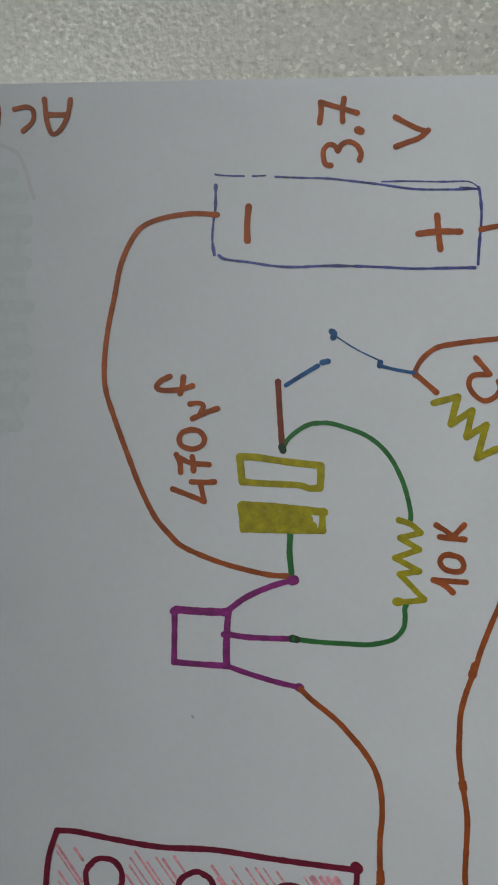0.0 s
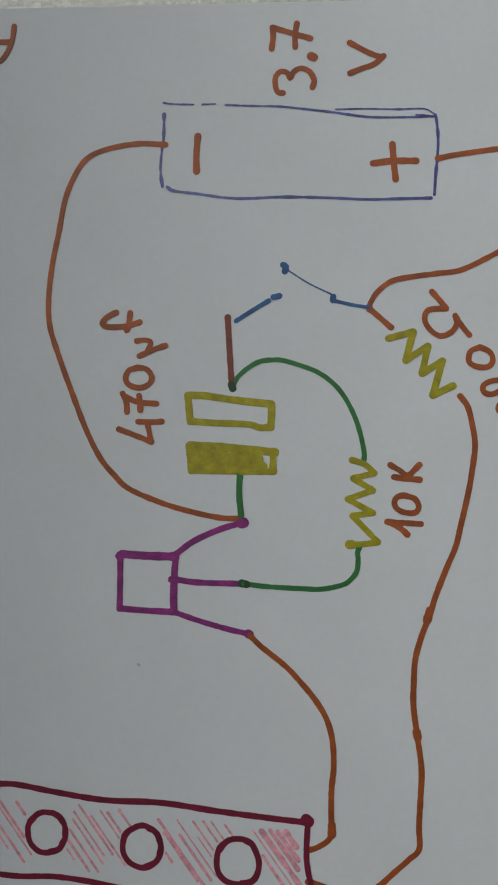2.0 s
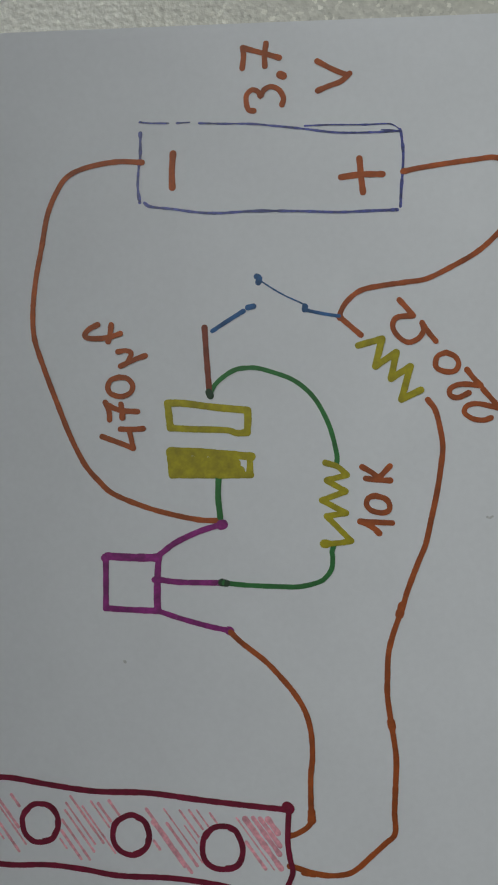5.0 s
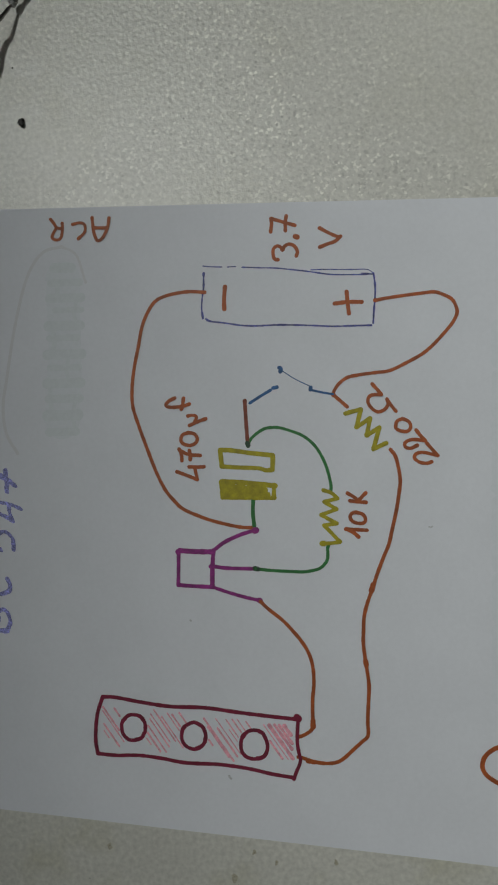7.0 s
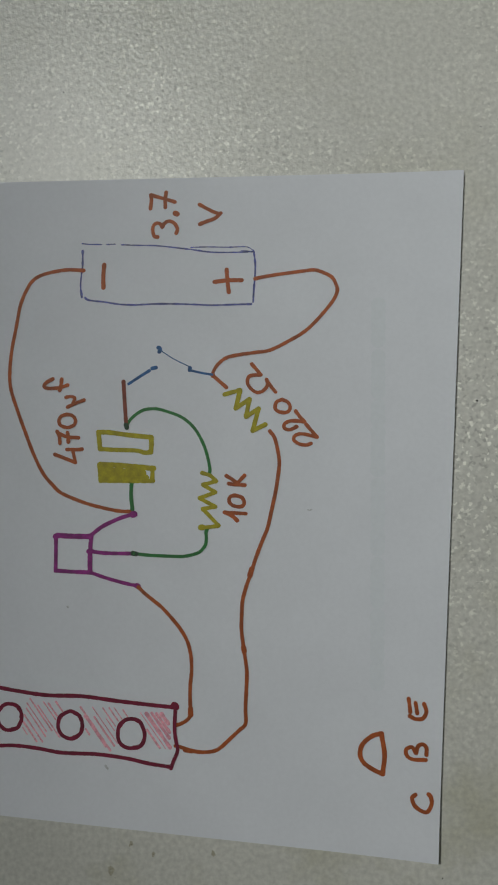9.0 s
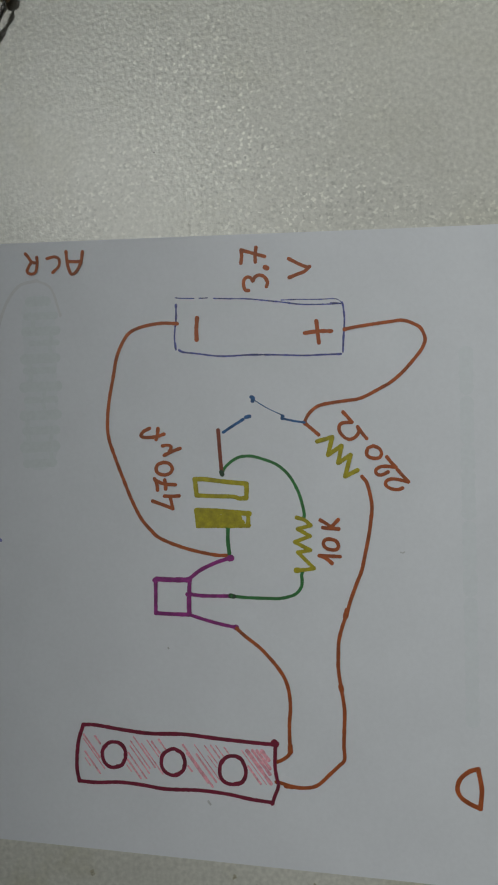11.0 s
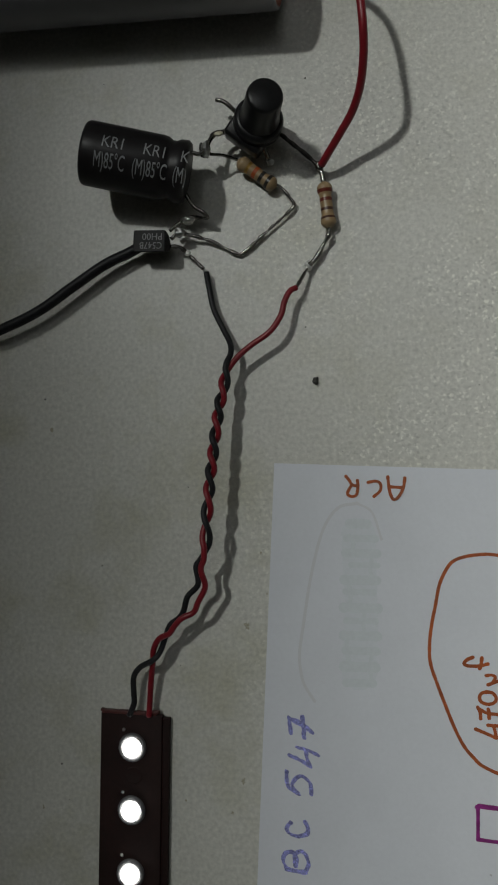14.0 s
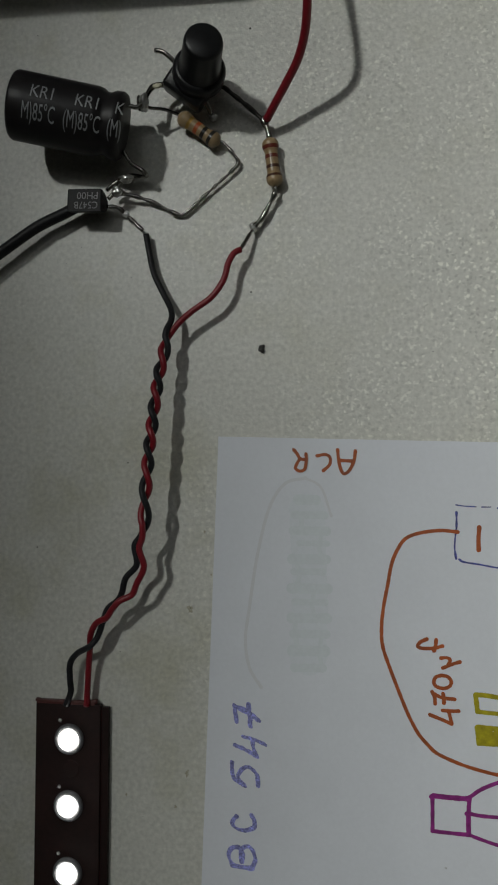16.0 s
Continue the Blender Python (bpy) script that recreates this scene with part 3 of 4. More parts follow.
drawn("wire_line", "brown",
      (0.42, "16.53,-1.41 17.03,-2.21 17.3,-3.59 17.41,-5.04 17.14,-6.68 16.79,-8.32 16.18,-10.56 15.71,-12.2 15.04,-13.62 14.15,-15.66 13.69,-16.97 13.02,-18.52 12.5,-20.16 12.32,-21.8 12.22,-23.44 12.39,-25.57 12.59,-27.93 12.43,-29.97 12.23,-32.01 12.17,-33.63 11.41,-34.38 10.35,-35.29 9.29,-36.2 8.45,-36.62 7.2,-36.73 5.96,-36.55 4.51,-36.08 4.14,-36.01"),
      (0.58, "13.7,-16.68 13.47,-17.38"),
      (0.55, "12.36,-25.32 12.42,-25.73"),
      (0.5, "5.21,-36.48 5.96,-36.59"))
drawn("wire_line", "brown",
      (0.42, "0.65,-18.24 1.48,-19.09 3.14,-20.49 4.16,-21.62 5.17,-22.91 5.96,-24.32 6.33,-25.9 6.35,-27.75 6.12,-29.4 6.02,-31.25 6.01,-32.49 5.66,-33.11 4.8,-33.61 4.25,-33.74"),
      (0.58, "6.03,-31.95 6.01,-32.61"))
drawn("digit_four", "brown",
      (0.42, "-8.61,-2.68 -7.38,-3.2 -6.2,-3.72"),
      (0.42, "-6.2,-3.72 -6.31,-2.98 -6.43,-2.38"),
      (0.42, "-7.13,-2.18 -6.03,-2.26 -5.32,-2.25"))
drawn("digit_seven", "brown",
      (0.42, "-7.95,-1.41 -7.97,-0.67 -8.22,-0.02"),
      (0.42, "-8.14,-0.19 -7.09,-0.71 -5.68,-0.9"),
      (0.42, "-6.98,-0.24 -6.91,-0.76 -6.93,-1.32"))
drawn("digit_zero", "brown",
      (0.42, "-7.01,1.88 -7.68,1.69 -7.96,1.14 -7.71,0.61 -6.88,0.36 -6.16,0.63 -5.97,1.18 -6.35,1.72 -7.01,1.88"))
drawn("letter_mu", "brown",
      (0.4, "-4.84,3.41 -5.64,3.19 -6.85,2.73"),
      (0.4, "-6.22,3.05 -5.94,3.68 -6.37,3.92 -7,3.87"))
drawn("letter_f", "brown",
      (0.42, "-8.49,6.11 -9.21,5.8 -9.59,5.34 -9.15,5.06 -7.81,5.03 -6.73,5.28"),
      (0.42, "-7.42,6.01 -7.53,5.37 -7.73,4.73"))
drawn("strip_outline", "maroon",
      (0.46, "-18.85,-28.95 -17.27,-29.04 -14.11,-29.64 -10.63,-30.17 -6.47,-30.36 -2.41,-30.95 1.61,-31.47 4.12,-31.76"),
      (0.46, "-18.85,-28.95 -19.61,-31.08 -19.92,-33.85 -19.7,-35.57"),
      (0.44, "-19.7,-35.57 -17.5,-35.79 -14.65,-35.8 -11.86,-36.15 -9.11,-36.64 -4.99,-36.85 -1.63,-37.32 1.01,-37.92 3.51,-38.32"),
      (0.42, "4.34,-31.5 4.11,-34.02 4.19,-35.35 4.35,-36.47 3.84,-37.66 3.5,-38.45"),
      (0.8, "4.21,-31.56 4.33,-31.7"))
drawn("letter_a", "brown",
      (0.4, "-17.82,28.89 -17.72,27.42 -17.51,26.45 -17.18,25.98 -16.55,26.35 -15.94,27.44 -15.69,28.65"),
      (0.4, "-17.48,27.61 -16.01,27.45"))
drawn("letter_c", "brown",
      (0.38, "-20.34,28.3 -19.36,28.41 -18.79,28.05 -18.86,27.18 -19.67,26.47"))
drawn("letter_r", "brown",
      (0.38, "-23.13,29.2 -22.72,28.64 -22.39,28.09 -21.66,27.86"),
      (0.38, "-22.39,28.09 -22.82,27.47 -23.02,26.91 -22.52,26.56 -21.9,26.78 -21.66,27.86 -21.67,28.59"))
drawn("digit_seven", "crayon",
      (0.45, "-31.82,-1.57 -31.67,-3.53"),
      (0.55, "-31.89,-1.56 -30.2,-2.39 -28.99,-3.33"),
      (0.5, "-30.13,-1.45 -30.08,-2.76 -30.03,-4.06"))
drawn("digit_four", "crayon",
      (0.36, "-31.04,-5.23 -29.7,-5.6 -28.39,-6.17"),
      (0.42, "-32.04,-6.26 -30.57,-6.92 -29.41,-7.63"),
      (0.36, "-29.41,-7.63 -29.78,-6.6 -29.88,-5.87"))
drawn("digit_five", "crayon",
      (0.42, "-32.44,-8.41 -32.45,-9.5 -32.22,-10.37 -31.06,-11.14"),
      (0.42, "-31.06,-11.14 -31.82,-10.1 -31.36,-9.19 -30.58,-8.86 -29.72,-9.48 -29.41,-10.36 -29.47,-11.14"))
drawn("letter_c", "crayon",
      (0.45, "-32.26,-14.69 -32.78,-15.38 -32.45,-16.11 -31.34,-16.44 -30.26,-16.12 -30.04,-15.34 -30.36,-14.62"))
drawn("letter_b", "crayon",
      (0.5, "-32.97,-20.61 -31.69,-20.79 -30.57,-20.89"),
      (0.42, "-32.97,-20.61 -33.34,-19.52 -32.89,-18.68 -31.97,-18.57 -31.58,-19.36 -31.79,-20.14"),
      (0.42, "-31.79,-20.14 -31.85,-19 -31.2,-18.38 -30.47,-18.69 -30.11,-19.91 -30.49,-20.89"))
drawn("half_round_symbol", "brown",
      (0.5, "26.99,-35.04 27.18,-37.06 26.88,-39.01"),
      (0.5, "27,-34.85 26.01,-35.09 24.92,-35.94 24.55,-37.04 24.92,-37.96 25.92,-38.7 26.87,-39.13"))
drawn("letter_e", "brown",
      (0.4, "30.09,-31.16 30.18,-32.57"),
      (0.4, "30.79,-31.6 30.9,-32.7"),
      (0.42, "31.69,-31.73 31.88,-32.53 31.47,-33.25 30.68,-33.31 30.1,-32.99"))
drawn("letter_b", "brown",
      (0.42, "31.51,-37.64 30.12,-37.57 29.54,-37.14 29.52,-36.53 30.14,-36.29 30.53,-36.9"),
      (0.42, "30.53,-36.9 30.81,-36.17 31.31,-35.99 31.65,-36.36 31.6,-37.09"))
drawn("letter_c", "brown",
      (0.44, "30.2,-41.27 29.82,-41.63 30.07,-42.42 30.76,-42.96 31.36,-43.02 31.83,-42.24 31.81,-41.51 31.59,-41.21"))
drawn("smudge_mark", "smudge",
      (0.2, "-7.79,-20.18 -7.7,-20.26"))
drawn("smudge_mark", "smudge",
      (0.25, "-4.01,-38.12 -3.77,-38.46"))
drawn("smudge_mark", "smudge",
      (0.15, "20.32,-10.39 20.51,-10.47 20.72,-10.36"))

# ---- the lit strip ----
strip = thing("led_strip", "dark red strip board with lit white round lamps", "led strip")
BOARD_ROT = pose(0, 0, 0, 0, 0, -2.9)
BOARD_TOP = 1.1


def on_board(x, y, z):
    return Matrix.Translation((-52.63, -1.04, 0)) @ BOARD_ROT @ Matrix.Translation((x, y, z))


part("board", block((8.45, 36.0, 0.9), on_board(-0.12, -18.0, 0.65), 0.12), BOARD, strip, smooth=False)
part("side_ledge", block((0.95, 35.6, 0.6), on_board(4.58, -18.1, 0.45), 0.1), BOARD, strip, smooth=False)
part("ledge_seam", block((0.06, 35.4, 0.08), on_board(4.14, -18.1, 0.77), 0.02), BOARD_EDGE, strip, "thin red seam")
part("end_edge", block((7.6, 0.5, 0.8), on_board(-0.5, 0.1, 0.72), 0.1), BOARD_EDGE, strip, "red cut end of the board")
part("end_burr", block((1.5, 0.5, 0.7), on_board(2.9, 0.28, 0.8) @ pose(0, 0, 0, 0, 0, 9), 0.12), BOARD_EDGE, strip, "torn red corner")
part("end_burr", block((0.9, 0.4, 0.7), on_board(-4.0, 0.22, 0.8) @ pose(0, 0, 0, 0, 0, -14), 0.12), BOARD_EDGE, strip, "torn red corner")
for k in range(4):
    c = on_board(0.1, -4.35 - 8.15 * k, BOARD_TOP).translation
    if k == 3:
        c = on_board(-0.1, -27.6, BOARD_TOP).translation
    part("solder_dot", blob(on_board(-1.15, -2.1 - 8.15 * k, BOARD_TOP).translation, 0.22, (1, 1, 0.8), 0.3), SOLDER, strip)
    lamp_part = part("lamp", lathe([(-0.1, 1.9), (0.2, 1.9), (0.42, 1.75), (0.45, 1.4), (0.3, 1.3)], c, c + Vector((0, 0, 1)), 32), LENS, strip, "clear round lamp")
    dome = [(0.2, 1.22), (0.6, 1.2), (0.9, 1.05), (1.1, 0.76), (1.2, 0.38), (1.22, 0)]
    part("lens", lathe(dome, c, c + Vector((0, 0, 1)), 32), LIT if k < 3 else LENS, lamp_part, "glowing white" if k < 3 else "dark clear")
c = on_board(0.3, -8.0, BOARD_TOP).translation
part("solder_dimple", lathe([(0.01, 0.0), (0.015, 0.95), (0.05, 1.05), (0.0, 1.15)], c, c + Vector((0, 0, 1)), 24), BOARD, strip)

# ---- the twisted pair from the strip to the circuit ----
WIRE_R = 0.385
# the places where the two strands cross; the twist slackens towards the strip
CROSSINGS = points("-37.72,43.41,3.40 -38.01,40.73,4.00 -38.69,38.60,4.40 -38.84,36.44,4.70 -39.33,34.17,4.90 -39.49,31.87,5.20 -39.90,29.69,5.40 -40.12,27.19,5.50 -40.58,24.18,5.50 -40.72,20.60,5.40")


def twisted(phase):
    """One strand of the pair: half a turn from each crossing to the next."""
    out = []
    for n, (p, q) in enumerate(zip(CROSSINGS, CROSSINGS[1:])):
        way = (q - p).normalized()
        side = way.cross(Vector((0, 0, 1))).normalized()
        up = side.cross(way)
        loose = 0.31 + 0.048 * (q - p).length
        for k in range(8):
            a = phase + math.pi * (n - 0.5 + k / 8)
            swell = 0.43 + (loose - 0.43) * math.sin(math.pi * k / 8)
            out.append(p.lerp(q, k / 8) + side * math.cos(a) * loose + up * math.sin(a) * min(swell, 0.43))
    return out


red_pair = thing("red_wire", "thin red insulated wire twisted with a black one", "wire")
wire("insulation", points("-28.18,53.79,2.3 -29.05,53.3,2.6 -29.78,51.93,2.9 -30.31,50.07,3.2 -31.83,48.04,3.4 -34.37,46.47,3.3 -36.27,45.05,3.1") + twisted(0.0)
     + points("-41.02,19.51,5.60 -41.49,18.17,5.50 -41.07,16.04,5.20 -42.15,14.07,4.80 -42.91,12.69,4.50 -44.39,12.03,4.60 -45.50,10.98,4.40 -46.36,9.95,4.00 -47.83,9.24,3.60 -48.77,7.78,3.10 -49.11,6.10,2.50 -49.57,4.01,1.90 -49.90,1.59,1.60 -50.29,-1.32,1.25"),
     WIRE_R, RED_WIRE, red_pair)
black_pair = thing("black_wire", "thin black insulated wire twisted with a red one", "wire")
wire("insulation", points("-40.3,57.1,1.2 -40.03,55.03,1.1 -39.47,52.09,1.3 -38.34,49.48,1.6 -37.28,47.27,2.2 -37.07,45.76,2.9 -37.55,44.43,3.6") + twisted(math.pi)
     + points("-41.59,19.46,4.90 -42.26,18.50,4.80 -42.14,16.24,4.60 -43.62,14.70,4.40 -44.30,12.90,4.00 -45.04,11.89,3.70 -46.31,10.99,3.50 -47.13,9.27,3.20 -47.93,7.48,3.00 -48.88,6.42,3.20 -50.79,5.42,2.60 -51.87,4.12,2.20 -52.08,2.16,1.90 -52.16,0.51,1.60 -53.02,-1.22,1.25"),
     WIRE_R, BLACK_WIRE, black_pair)

# ---- the capacitor ----
capacitor = thing("electrolytic_capacitor", "black sleeved electrolytic capacitor with grey print, propped on its leads", "capacitor")
CA, CB = Vector((-54.26, 72.40, 7.7)), Vector((-41.35, 69.18, 5.1))
CL = (CB - CA).length
CR = 4.08
part("sleeve", lathe([(0.02, 3.4), (0.0, 3.6), (0.08, 3.92), (0.4, CR), (2, CR), (CL - 3.6, CR), (CL - 3.0, CR - 0.12), (CL - 2.5, CR - 0.42), (CL - 2.0, CR - 0.42),
                      (CL - 1.4, CR - 0.1), (CL - 0.5, CR - 0.05), (CL - 0.1, CR - 0.35), (CL, CR - 0.8), (CL - 0.05, 0)], CA, CB, 56), SLEEVE, capacitor)
part("can_end", lathe([(0.12, 0), (0.12, 3.2), (0.3, 3.34)], CA, CB, 40), ALUMINIUM, capacitor, "dull aluminium end")
wire("lead", "-41.71,71.10,5.20 -40.70,71.81,5.10 -39.88,71.69,4.80 -38.98,72.38,4.50", 0.28, TIN, capacitor)
wire("lead", "-42.11,66.96,3.70 -41.18,65.43,3.40 -39.96,64.52,3.20 -39.56,63.99,2.60 -40.67,64.26,2.00 -42.19,64.45,2.00 -43.81,63.16,2.40", 0.28, TIN, capacitor, wobble=0.4)
part("solder_joint", blob((-38.98, 72.38, 4.40), 0.75, (0.8, 1.3, 0.9), 0.5), SOLDER, capacitor)
part("solder_joint", blob((-42.40, 64.06, 2.20), 0.55, (1.6, 1.0, 0.9), 0.5), SOLDER, capacitor)


def label_text(name, body, size, mat, parent, m, bend=0.0, stretch=1.0):
    """Printed letters from the built-in font; bend is the radius, millimetres, of the round body that they lie on."""
    curve = bpy.data.curves.new(name, "FONT")
    curve.body, curve.size, curve.resolution_u = body, 1.0, 3
    curve.align_x, curve.align_y = "LEFT", "CENTER"
    temp = new("lettering", curve)
    bpy.context.view_layer.update()
    mesh = bpy.data.meshes.new_from_object(temp.evaluated_get(bpy.context.evaluated_depsgraph_get()))
    bpy.data.objects.remove(temp)
    bm = bmesh.new()
    bm.from_mesh(mesh)
    if bend:
        bmesh.ops.subdivide_edges(bm, edges=bm.edges[:], cuts=1)
    for v in bm.verts:
        x, y = v.co.x * size * stretch, v.co.y * size
        if bend:
            a = y / bend
            v.co = m @ Vector((x, math.sin(a) * bend, math.cos(a) * bend))
        else:
            v.co = m @ Vector((x, y, 0))
        v.co *= MM
    ob = part(name, bm, mat, parent, smooth=False)
    return ob


way = (CB - CA).normalized()
top = (Vector((0, 0.1, 1)) - way * way.dot(Vector((0, 0.1, 1)))).normalized()
flank = top.cross(way)
CAP_M = Matrix((way, flank, top)).transposed().to_4x4()


def cap_print(text, along, turn, size, stretch):
    m = Matrix.Translation(CA + way * along) @ CAP_M @ pose(0, 0, 0, turn, 0, 0)
    label_text("print", text, size, PRINT, capacitor, m, CR + 0.03, stretch)


for k in range(3):
    cap_print("KR1" if k < 2 else "K", (2.7, 8.0, 12.75)[k], -3, 2.2, 0.80)
    cap_print(("M)85°C", "(M)85°C", "(M)")[k], 1.75 + 5.2 * k + (0.25 if k == 0 else 0), 31, 2.8, 0.45)

# ---- the push button ----
button = thing("push_button", "small black round push button with bent metal pins", "switch")
BC = Vector((-33.5, 74.5, 0))
part("base", block((5.3, 5.3, 3.2), Matrix.Translation((-32.95, 74.55, 4.0)) @ pose(0, 0, 0, 0, 12, -38), 0.45), BLACK_PLASTIC, button)
LEAN = Vector((0.318, 0.072, 1))
part("collar", lathe([(4.9, 0), (4.9, 3.2), (6.0, 3.2), (6.4, 3.05), (6.6, 2.75), (6.6, 0)], BC, BC + LEAN, 40), BLACK_PLASTIC, button)
part("plunger", lathe([(6.5, 2.65), (7.2, 2.5), (8.6, 2.36), (11.3, 2.28), (11.7, 2.18), (11.85, 1.98), (11.88, 0)], BC, BC + LEAN, 40), BLACK_PLASTIC, button)
wire("pin", "-37.70,79.47,3.00 -36.89,79.19,3.10 -36.07,78.57,3.00 -35.07,77.62,2.40", lambda s: 0.3, TIN, button)
wire("pin", "-38.98,72.27,4.40 -38.68,73.09,4.40 -37.98,74.67,3.60 -37.07,75.03,3.00 -35.97,75.20,2.40", 0.33, TIN, button, wobble=0.4)
wire("pin", "-24.62,69.53,1.60 -26.44,71.37,2.00 -28.36,73.01,2.60 -29.37,74.01,2.50 -30.60,74.60,2.20", 0.28, OXIDE, button, wobble=0.5)
part("pin_bead", blob((-37.33, 74.43, 4.0), 0.42, (1.3, 0.8, 0.8), 0.3), PRINT_WHITE, button, "pale yellow-white bead")
part("flux", blob((-39.50, 72.55, 4.1), 0.62, (0.8, 1.5, 0.7), 0.6), DIRT, button, "burnt dark flux")
wire("pin", "-31.9,72.9,2.8 -31.5,72,1.6 -31.25,71.3,0.5", 0.3, TIN, button)
part("solder_glint", blob((-31.15, 71.2, 0.8), 0.5, (1, 1, 0.9), 0.3), SOLDER, button)

# ---- the resistors ----


def resistor(label, a, b, bands, group="resistors"):
    """A beige body with colour bands between the points a and b."""
    ob = thing("resistor", label, "resistor", group)
    a, b = Vector(a), Vector(b)
    n = (b - a).length

    def radius(s):
        ends = max(0.0, 1 - min(s, 1 - s) / 0.17)
        return 0.80 + 0.22 * math.sin(min(1.0, max(0.0, (0.30 - min(s, 1 - s)) / 0.30)) * math.pi) - 0.75 * ends ** 3

    part("body", lathe([(0, 0)] + [(n * s, radius(s)) for s in (i / 40 for i in range(1, 40))] + [(n, 0)], a, b, 28), BEIGE, ob)
    for at, wide, color in bands:
        part("band", lathe([(n * (at + wide * t), radius(at + wide * t) + 0.02) for t in (-0.5, -0.25, 0, 0.25, 0.5)], a, b, 28), BAND[color], ob, color + " colour band")
    return ob


r10 = resistor("beige resistor with orange, black and brown bands", (-35.35, 71.54, 1.90), (-30.39, 67.48, 1.30),
               [(0.30, 0.07, "gold"), (0.47, 0.08, "orange"), (0.63, 0.075, "black"), (0.80, 0.075, "black")])
wire("lead", "-38.98,72.27,4.40 -38.47,71.85,4.00 -36.86,71.89,3.00 -35.15,71.44,2.00", 0.2, TIN, r10)
wire("lead", "-30.69,67.79,1.40 -29.88,67.58,1.30 -28.48,65.76,1.00 -28.27,65.15,0.80 -28.77,64.44,0.80 -31.70,62.20,0.70 -35.12,59.57,0.60 -36.33,59.47,0.60 -39.27,61.18,0.80 -41.99,62.12,1.60 -43.70,62.43,2.00", 0.22, TIN, r10, wobble=0.9)
r220 = resistor("beige resistor with dark red and brown bands", (-24.16, 67.61, 1.50), (-23.69, 61.34, 1.30),
                [(0.22, 0.07, "red"), (0.40, 0.07, "red"), (0.60, 0.06, "brown"), (0.78, 0.05, "brown")])
wire("lead", "-23.69,61.55,1.40 -23.89,60.44,1.30 -24.70,59.21,1.10 -25.50,57.90,1.00 -26.50,56.89,1.10 -27.01,56.09,1.30 -28.35,53.6,2.3", 0.26, TIN, r220, wobble=0.9)
wire("lead", "-24.11,67.41,1.50 -24.42,68.92,1.50 -24.72,69.63,1.60", 0.33, TIN, r220, wobble=0.4)
part("solder_joint", blob((-26.61, 56.79, 1.10), 0.5, (1, 1.2, 0.8), 0.5), SOLDER, r220)
part("solder_joint", blob((-24.62, 69.53, 1.60), 0.55, (0.9, 1.3, 0.9), 0.5), TIN, r220)

# ---- the transistor ----
transistor = thing("transistor", "small black half-round transistor with faded print lying flat", "transistor")
TM = Matrix.Translation((-47.19, 61.21, 0.8)) @ pose(0, 0, 0, 0, 0, -5)
bm = bmesh.new()
section = [Vector((0, 1.38 * math.cos(a), 3.3 - 1.9 * math.sin(a) * 1.4)) for a in (math.pi * k / 16 for k in range(17))]
ends = []
for x in (-2.2, -2.05, 2.05, 2.2):
    k = 0.93 if abs(x) > 2.1 else 1.0
    ends.append([bm.verts.new((TM @ Vector((x, p.y * k, 2.3 + (p.z - 2.3) * k))) * MM) for p in section])
for a, b in zip(ends, ends[1:]):
    for i in range(17):
        j = (i + 1) % 17
        bm.faces.new((a[i], a[j], b[j], b[i]))
bm.faces.new(ends[0])
bm.faces.new(ends[-1][::-1])
part("body", bm, DULL_PLASTIC, transistor, smooth=False)
label_text("print", "PH00", 1.25, DIM_PRINT, transistor, TM @ Matrix.Translation((1.8, 0.56, 3.33)) @ pose(0, 0, 0, 0, 0, 180), 0, 1.0)
label_text("print", "C547B", 1.25, DIM_PRINT, transistor, TM @ Matrix.Translation((1.8, -0.62, 3.33)) @ pose(0, 0, 0, 0, 0, 180), 0, 0.9)
wire("lead", "-44.82,62.75,2.40 -43.91,63.36,2.50 -43.10,63.86,2.40", 0.26, TIN, transistor)
wire("lead", "-44.71,61.63,2.40 -43.71,62.34,2.30 -42.70,62.32,1.90", 0.3, TIN, transistor, wobble=0.4)
wire("lead", "-44.91,60.72,2.30 -43.70,60.61,2.00 -42.89,59.99,1.50 -41.88,58.88,1.40 -40.65,57.57,1.30", 0.27, TIN, transistor, wobble=0.6)
part("solder_joint", blob((-43.45, 62.45, 2.55), 0.68, (1.1, 0.95, 0.95), 0.4), SOLDER, transistor)
part("solder_joint", blob((-42.69, 59.79, 1.50), 0.4, (1.1, 1, 0.9), 0.4), SOLDER, transistor)

# ---- the battery and its two wires ----
battery = thing("battery", "grey wrapped cylindrical rechargeable cell lying on the desk", "battery")
BD = Vector((1, -0.068, 0)).normalized()
CELL_R = 7.0
BE = Vector((-28.29, 95.99, CELL_R + 0.05))
CELL_LONG = 50.0
BS = BE - BD * CELL_LONG
part("wrapper", lathe([(0.3, 5.6), (0.0, 5.9), (0.05, 6.6), (0.4, CELL_R), (3, CELL_R + 0.02), (25, CELL_R), (46, CELL_R + 0.02), (49.4, CELL_R + 0.02), (49.85, 6.92), (50, 6.7), (49.95, 6.5)], BS, BE, 72), WRAP, battery)
part("end_ring", lathe([(49.9, 6.6), (49.8, 4.0), (48.4, 3.9)], BS, BE, 56), RING, battery, "reddish brown insulating ring")
part("end_plate", lathe([(0.4, 0), (0.4, 5.7)], BS, BE, 40), ALUMINIUM, battery, "bare metal end")
part("recess", lathe([(48.6, 3.95), (48.5, 3.4), (48.5, 0)], BS, BE, 48), BLACK_PLASTIC, battery)
part("terminal", lathe([(48.5, 3.1), (49.5, 3.0), (49.75, 2.8), (49.8, 0)], BS, BE, 48), ALUMINIUM, battery, "metal plus terminal")
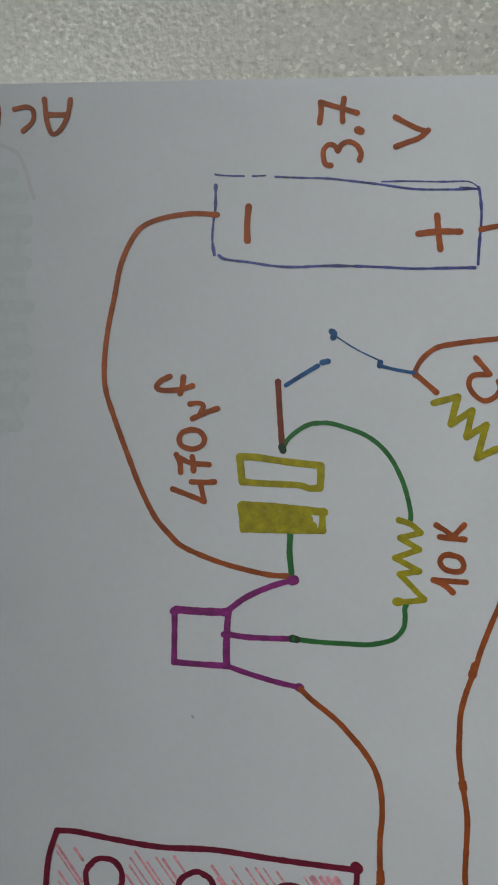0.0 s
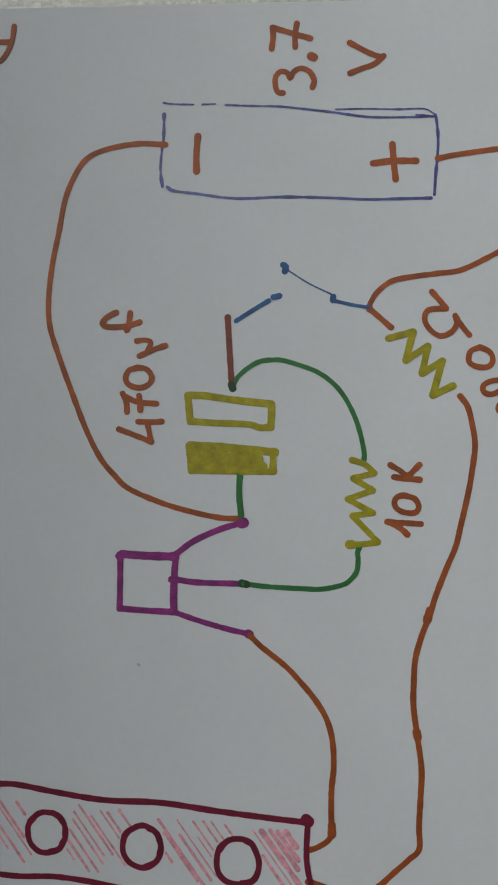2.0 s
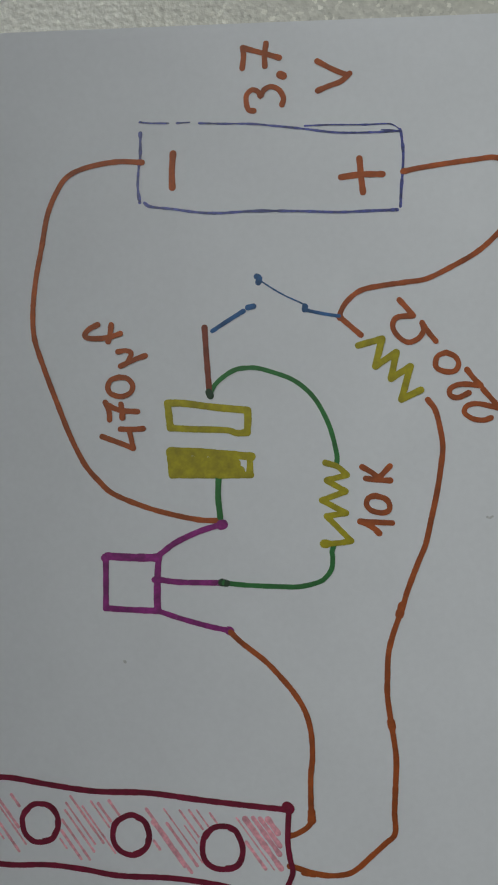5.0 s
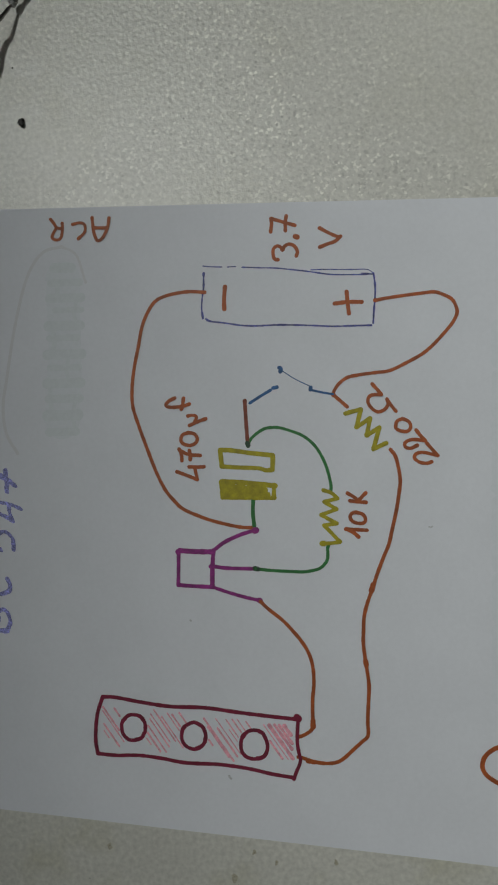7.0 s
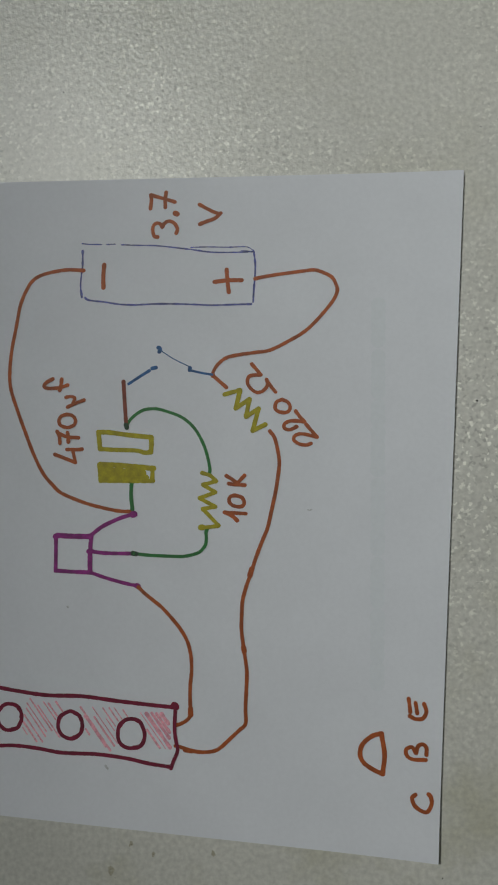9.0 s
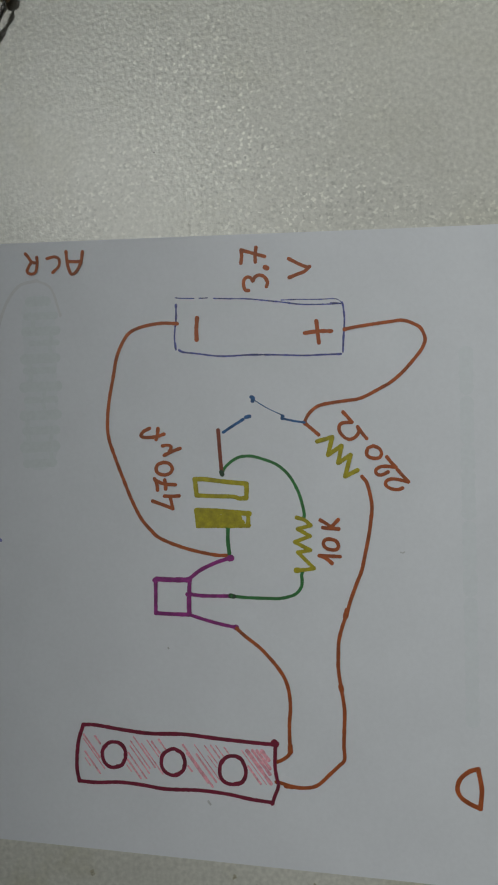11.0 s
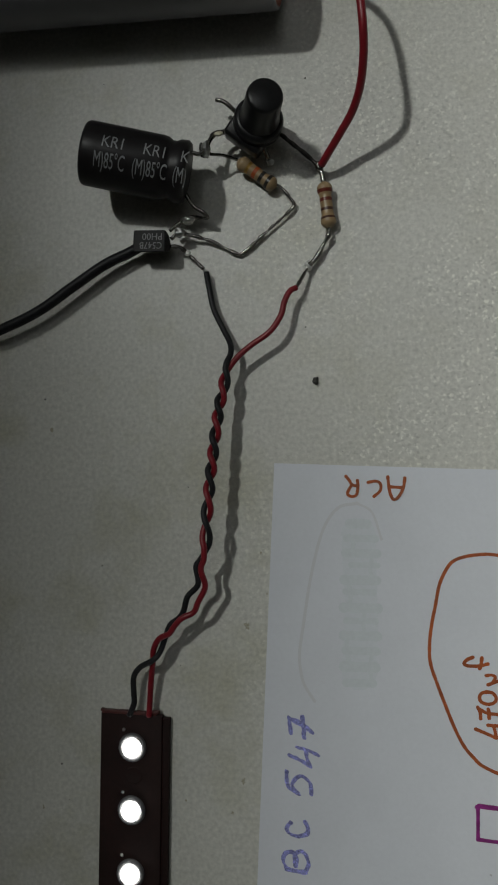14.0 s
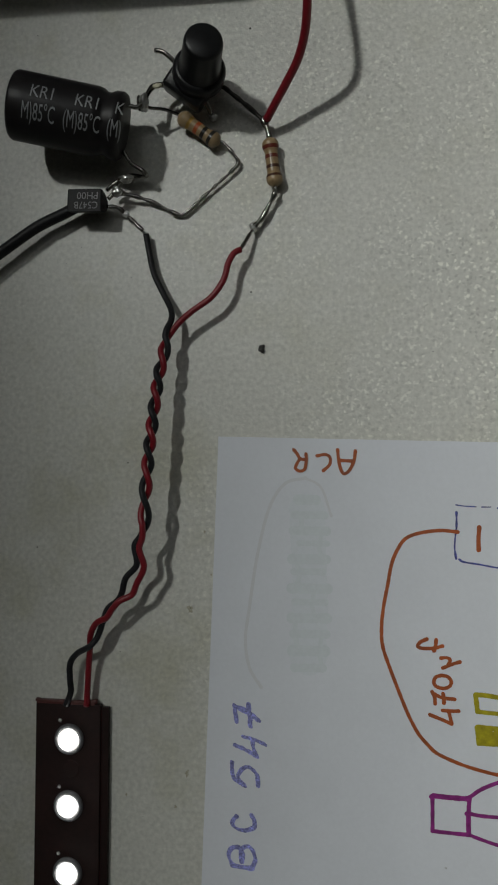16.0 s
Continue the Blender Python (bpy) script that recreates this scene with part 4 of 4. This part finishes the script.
part("solder_joint", blob(BE + BD * 0.1, 1.3, (0.5, 1.2, 1.7), 0.6), SOLDER, battery)
red_feed = thing("red_wire", "red insulated wire arching from the battery to the circuit", "wire")
wire("insulation", "-24.27,69.53,2.20 -23.03,70.65,3.70 -21.47,72.22,5.20 -19.82,73.96,7.00 -18.67,75.86,9.30 -18.04,78.29,12.00 -17.93,81.06,13.80 -18.10,84.61,14.00 -18.20,89.04,12.60 -18.66,92.01,10.80 -19.37,93.47,9.60 -20.33,94.37,8.80 -21.07,95.07,8.40 -21.66,96.04,8.30 -23.30,98.30,8.30 -25.60,99.20,8.40 -27.30,98.20,8.20 -28.10,96.40,7.40", 0.5, RED_WIRE, red_feed)
black_feed = thing("black_wire", "black insulated wire leading under the transistor", "wire")
wire("insulation", "-47.6,61.9,1.7 -48.80,61.28,2.00 -50.68,60.43,2.10 -54.13,59.04,2.30 -58.56,56.44,2.50 -63.09,53.68,2.65 -67.65,51.75,2.80 -72.24,50.64,2.90 -79.5,51.6,3.6 -87,57,3.3 -92,67,3.2 -94,80,4 -92,91,5.6 -86,98,6.8 -77.9,99.4,7.0", 0.72, BLACK_WIRE, black_feed)

# ---- crumbs on the desk ----
crumb_rng = random.Random(11)
crumb = thing("solder_crumb", "tiny dark crumb lying on the desk", "crumb", "crumbs on the desk")
part("grain", blob((-26.5, 41.8, 0.25), 0.42, (0.9, 1.2, 0.7), 0.6), DIRT, crumb)
bm = bmesh.new()
for k in range(90):
    x, y = crumb_rng.uniform(-75, 60), crumb_rng.uniform(-62, 100)
    if -40 < x < 39 and -50 < y < 32:
        continue
    r = 0.04 + 0.10 * crumb_rng.random() ** 4
    made = bmesh.ops.create_icosphere(bm, subdivisions=1, radius=r * MM)["verts"]
    for v in made:
        v.co.z *= 0.5
        v.co.x *= 1.3
        v.co += Vector((x, y, r * 0.3)) * MM
for k in range(40):
    x, y, r = crumb_rng.uniform(-40, 34), crumb_rng.uniform(-62, -50), 0.05 + 0.16 * crumb_rng.random() ** 3
    for v in bmesh.ops.create_icosphere(bm, subdivisions=1, radius=r * MM)["verts"]:
        v.co.z *= 0.4
        v.co.y *= 1.5
        v.co += Vector((x, y, r * 0.2)) * MM
tagged(part("dust", bm, DIRT), "fine dark dust specks on the desk", "dust", kind="stuff")

# dried spots on the laminate: a thin irregular film with a darker core
for x, y, r in ((-18.8, -46.4, 0.45), (1.0, -48.0, 0.30), (7.8, -47.9, 0.30), (-1.5, -46.9, 0.35), (-4.0, -49.7, 0.50), (-36.9, 10.2, 0.50), (-38.2, -9.8, 0.35), (-39.8, -13.9, 0.22), (-34.1, 14.3, 0.15), (-34.7, 19.6, 0.20), (-66.0, -14.0, 0.25), (-46.0, -12.5, 0.20), (-63.3, 37.3, 0.35)):
    spot = thing("stain", "small dried brownish stain on the desk", "stain", "stains on the desk", place=(x, y, 0))
    for name, size, mat in (("film", 1.0, GRIME), ("core", 0.42, DIRT)):
        bm = bmesh.new()
        top = bm.verts.new((0, 0, 0.03 * size * MM + (0.02 * MM if size < 1 else 0)))
        rim = []
        for k in range(18):
            a = 2 * math.pi * k / 18
            d = r * size * (0.75 + 0.7 * noise.noise(Vector((math.cos(a) * 1.6 + x, math.sin(a) * 1.6 + y, size * 3))))
            rim.append(bm.verts.new((d * math.cos(a) * MM, 1.3 * d * math.sin(a) * MM, 0.004 * MM)))
        for k in range(18):
            bm.faces.new((top, rim[k], rim[(k + 1) % 18]))
        part(name, bm, mat, spot)
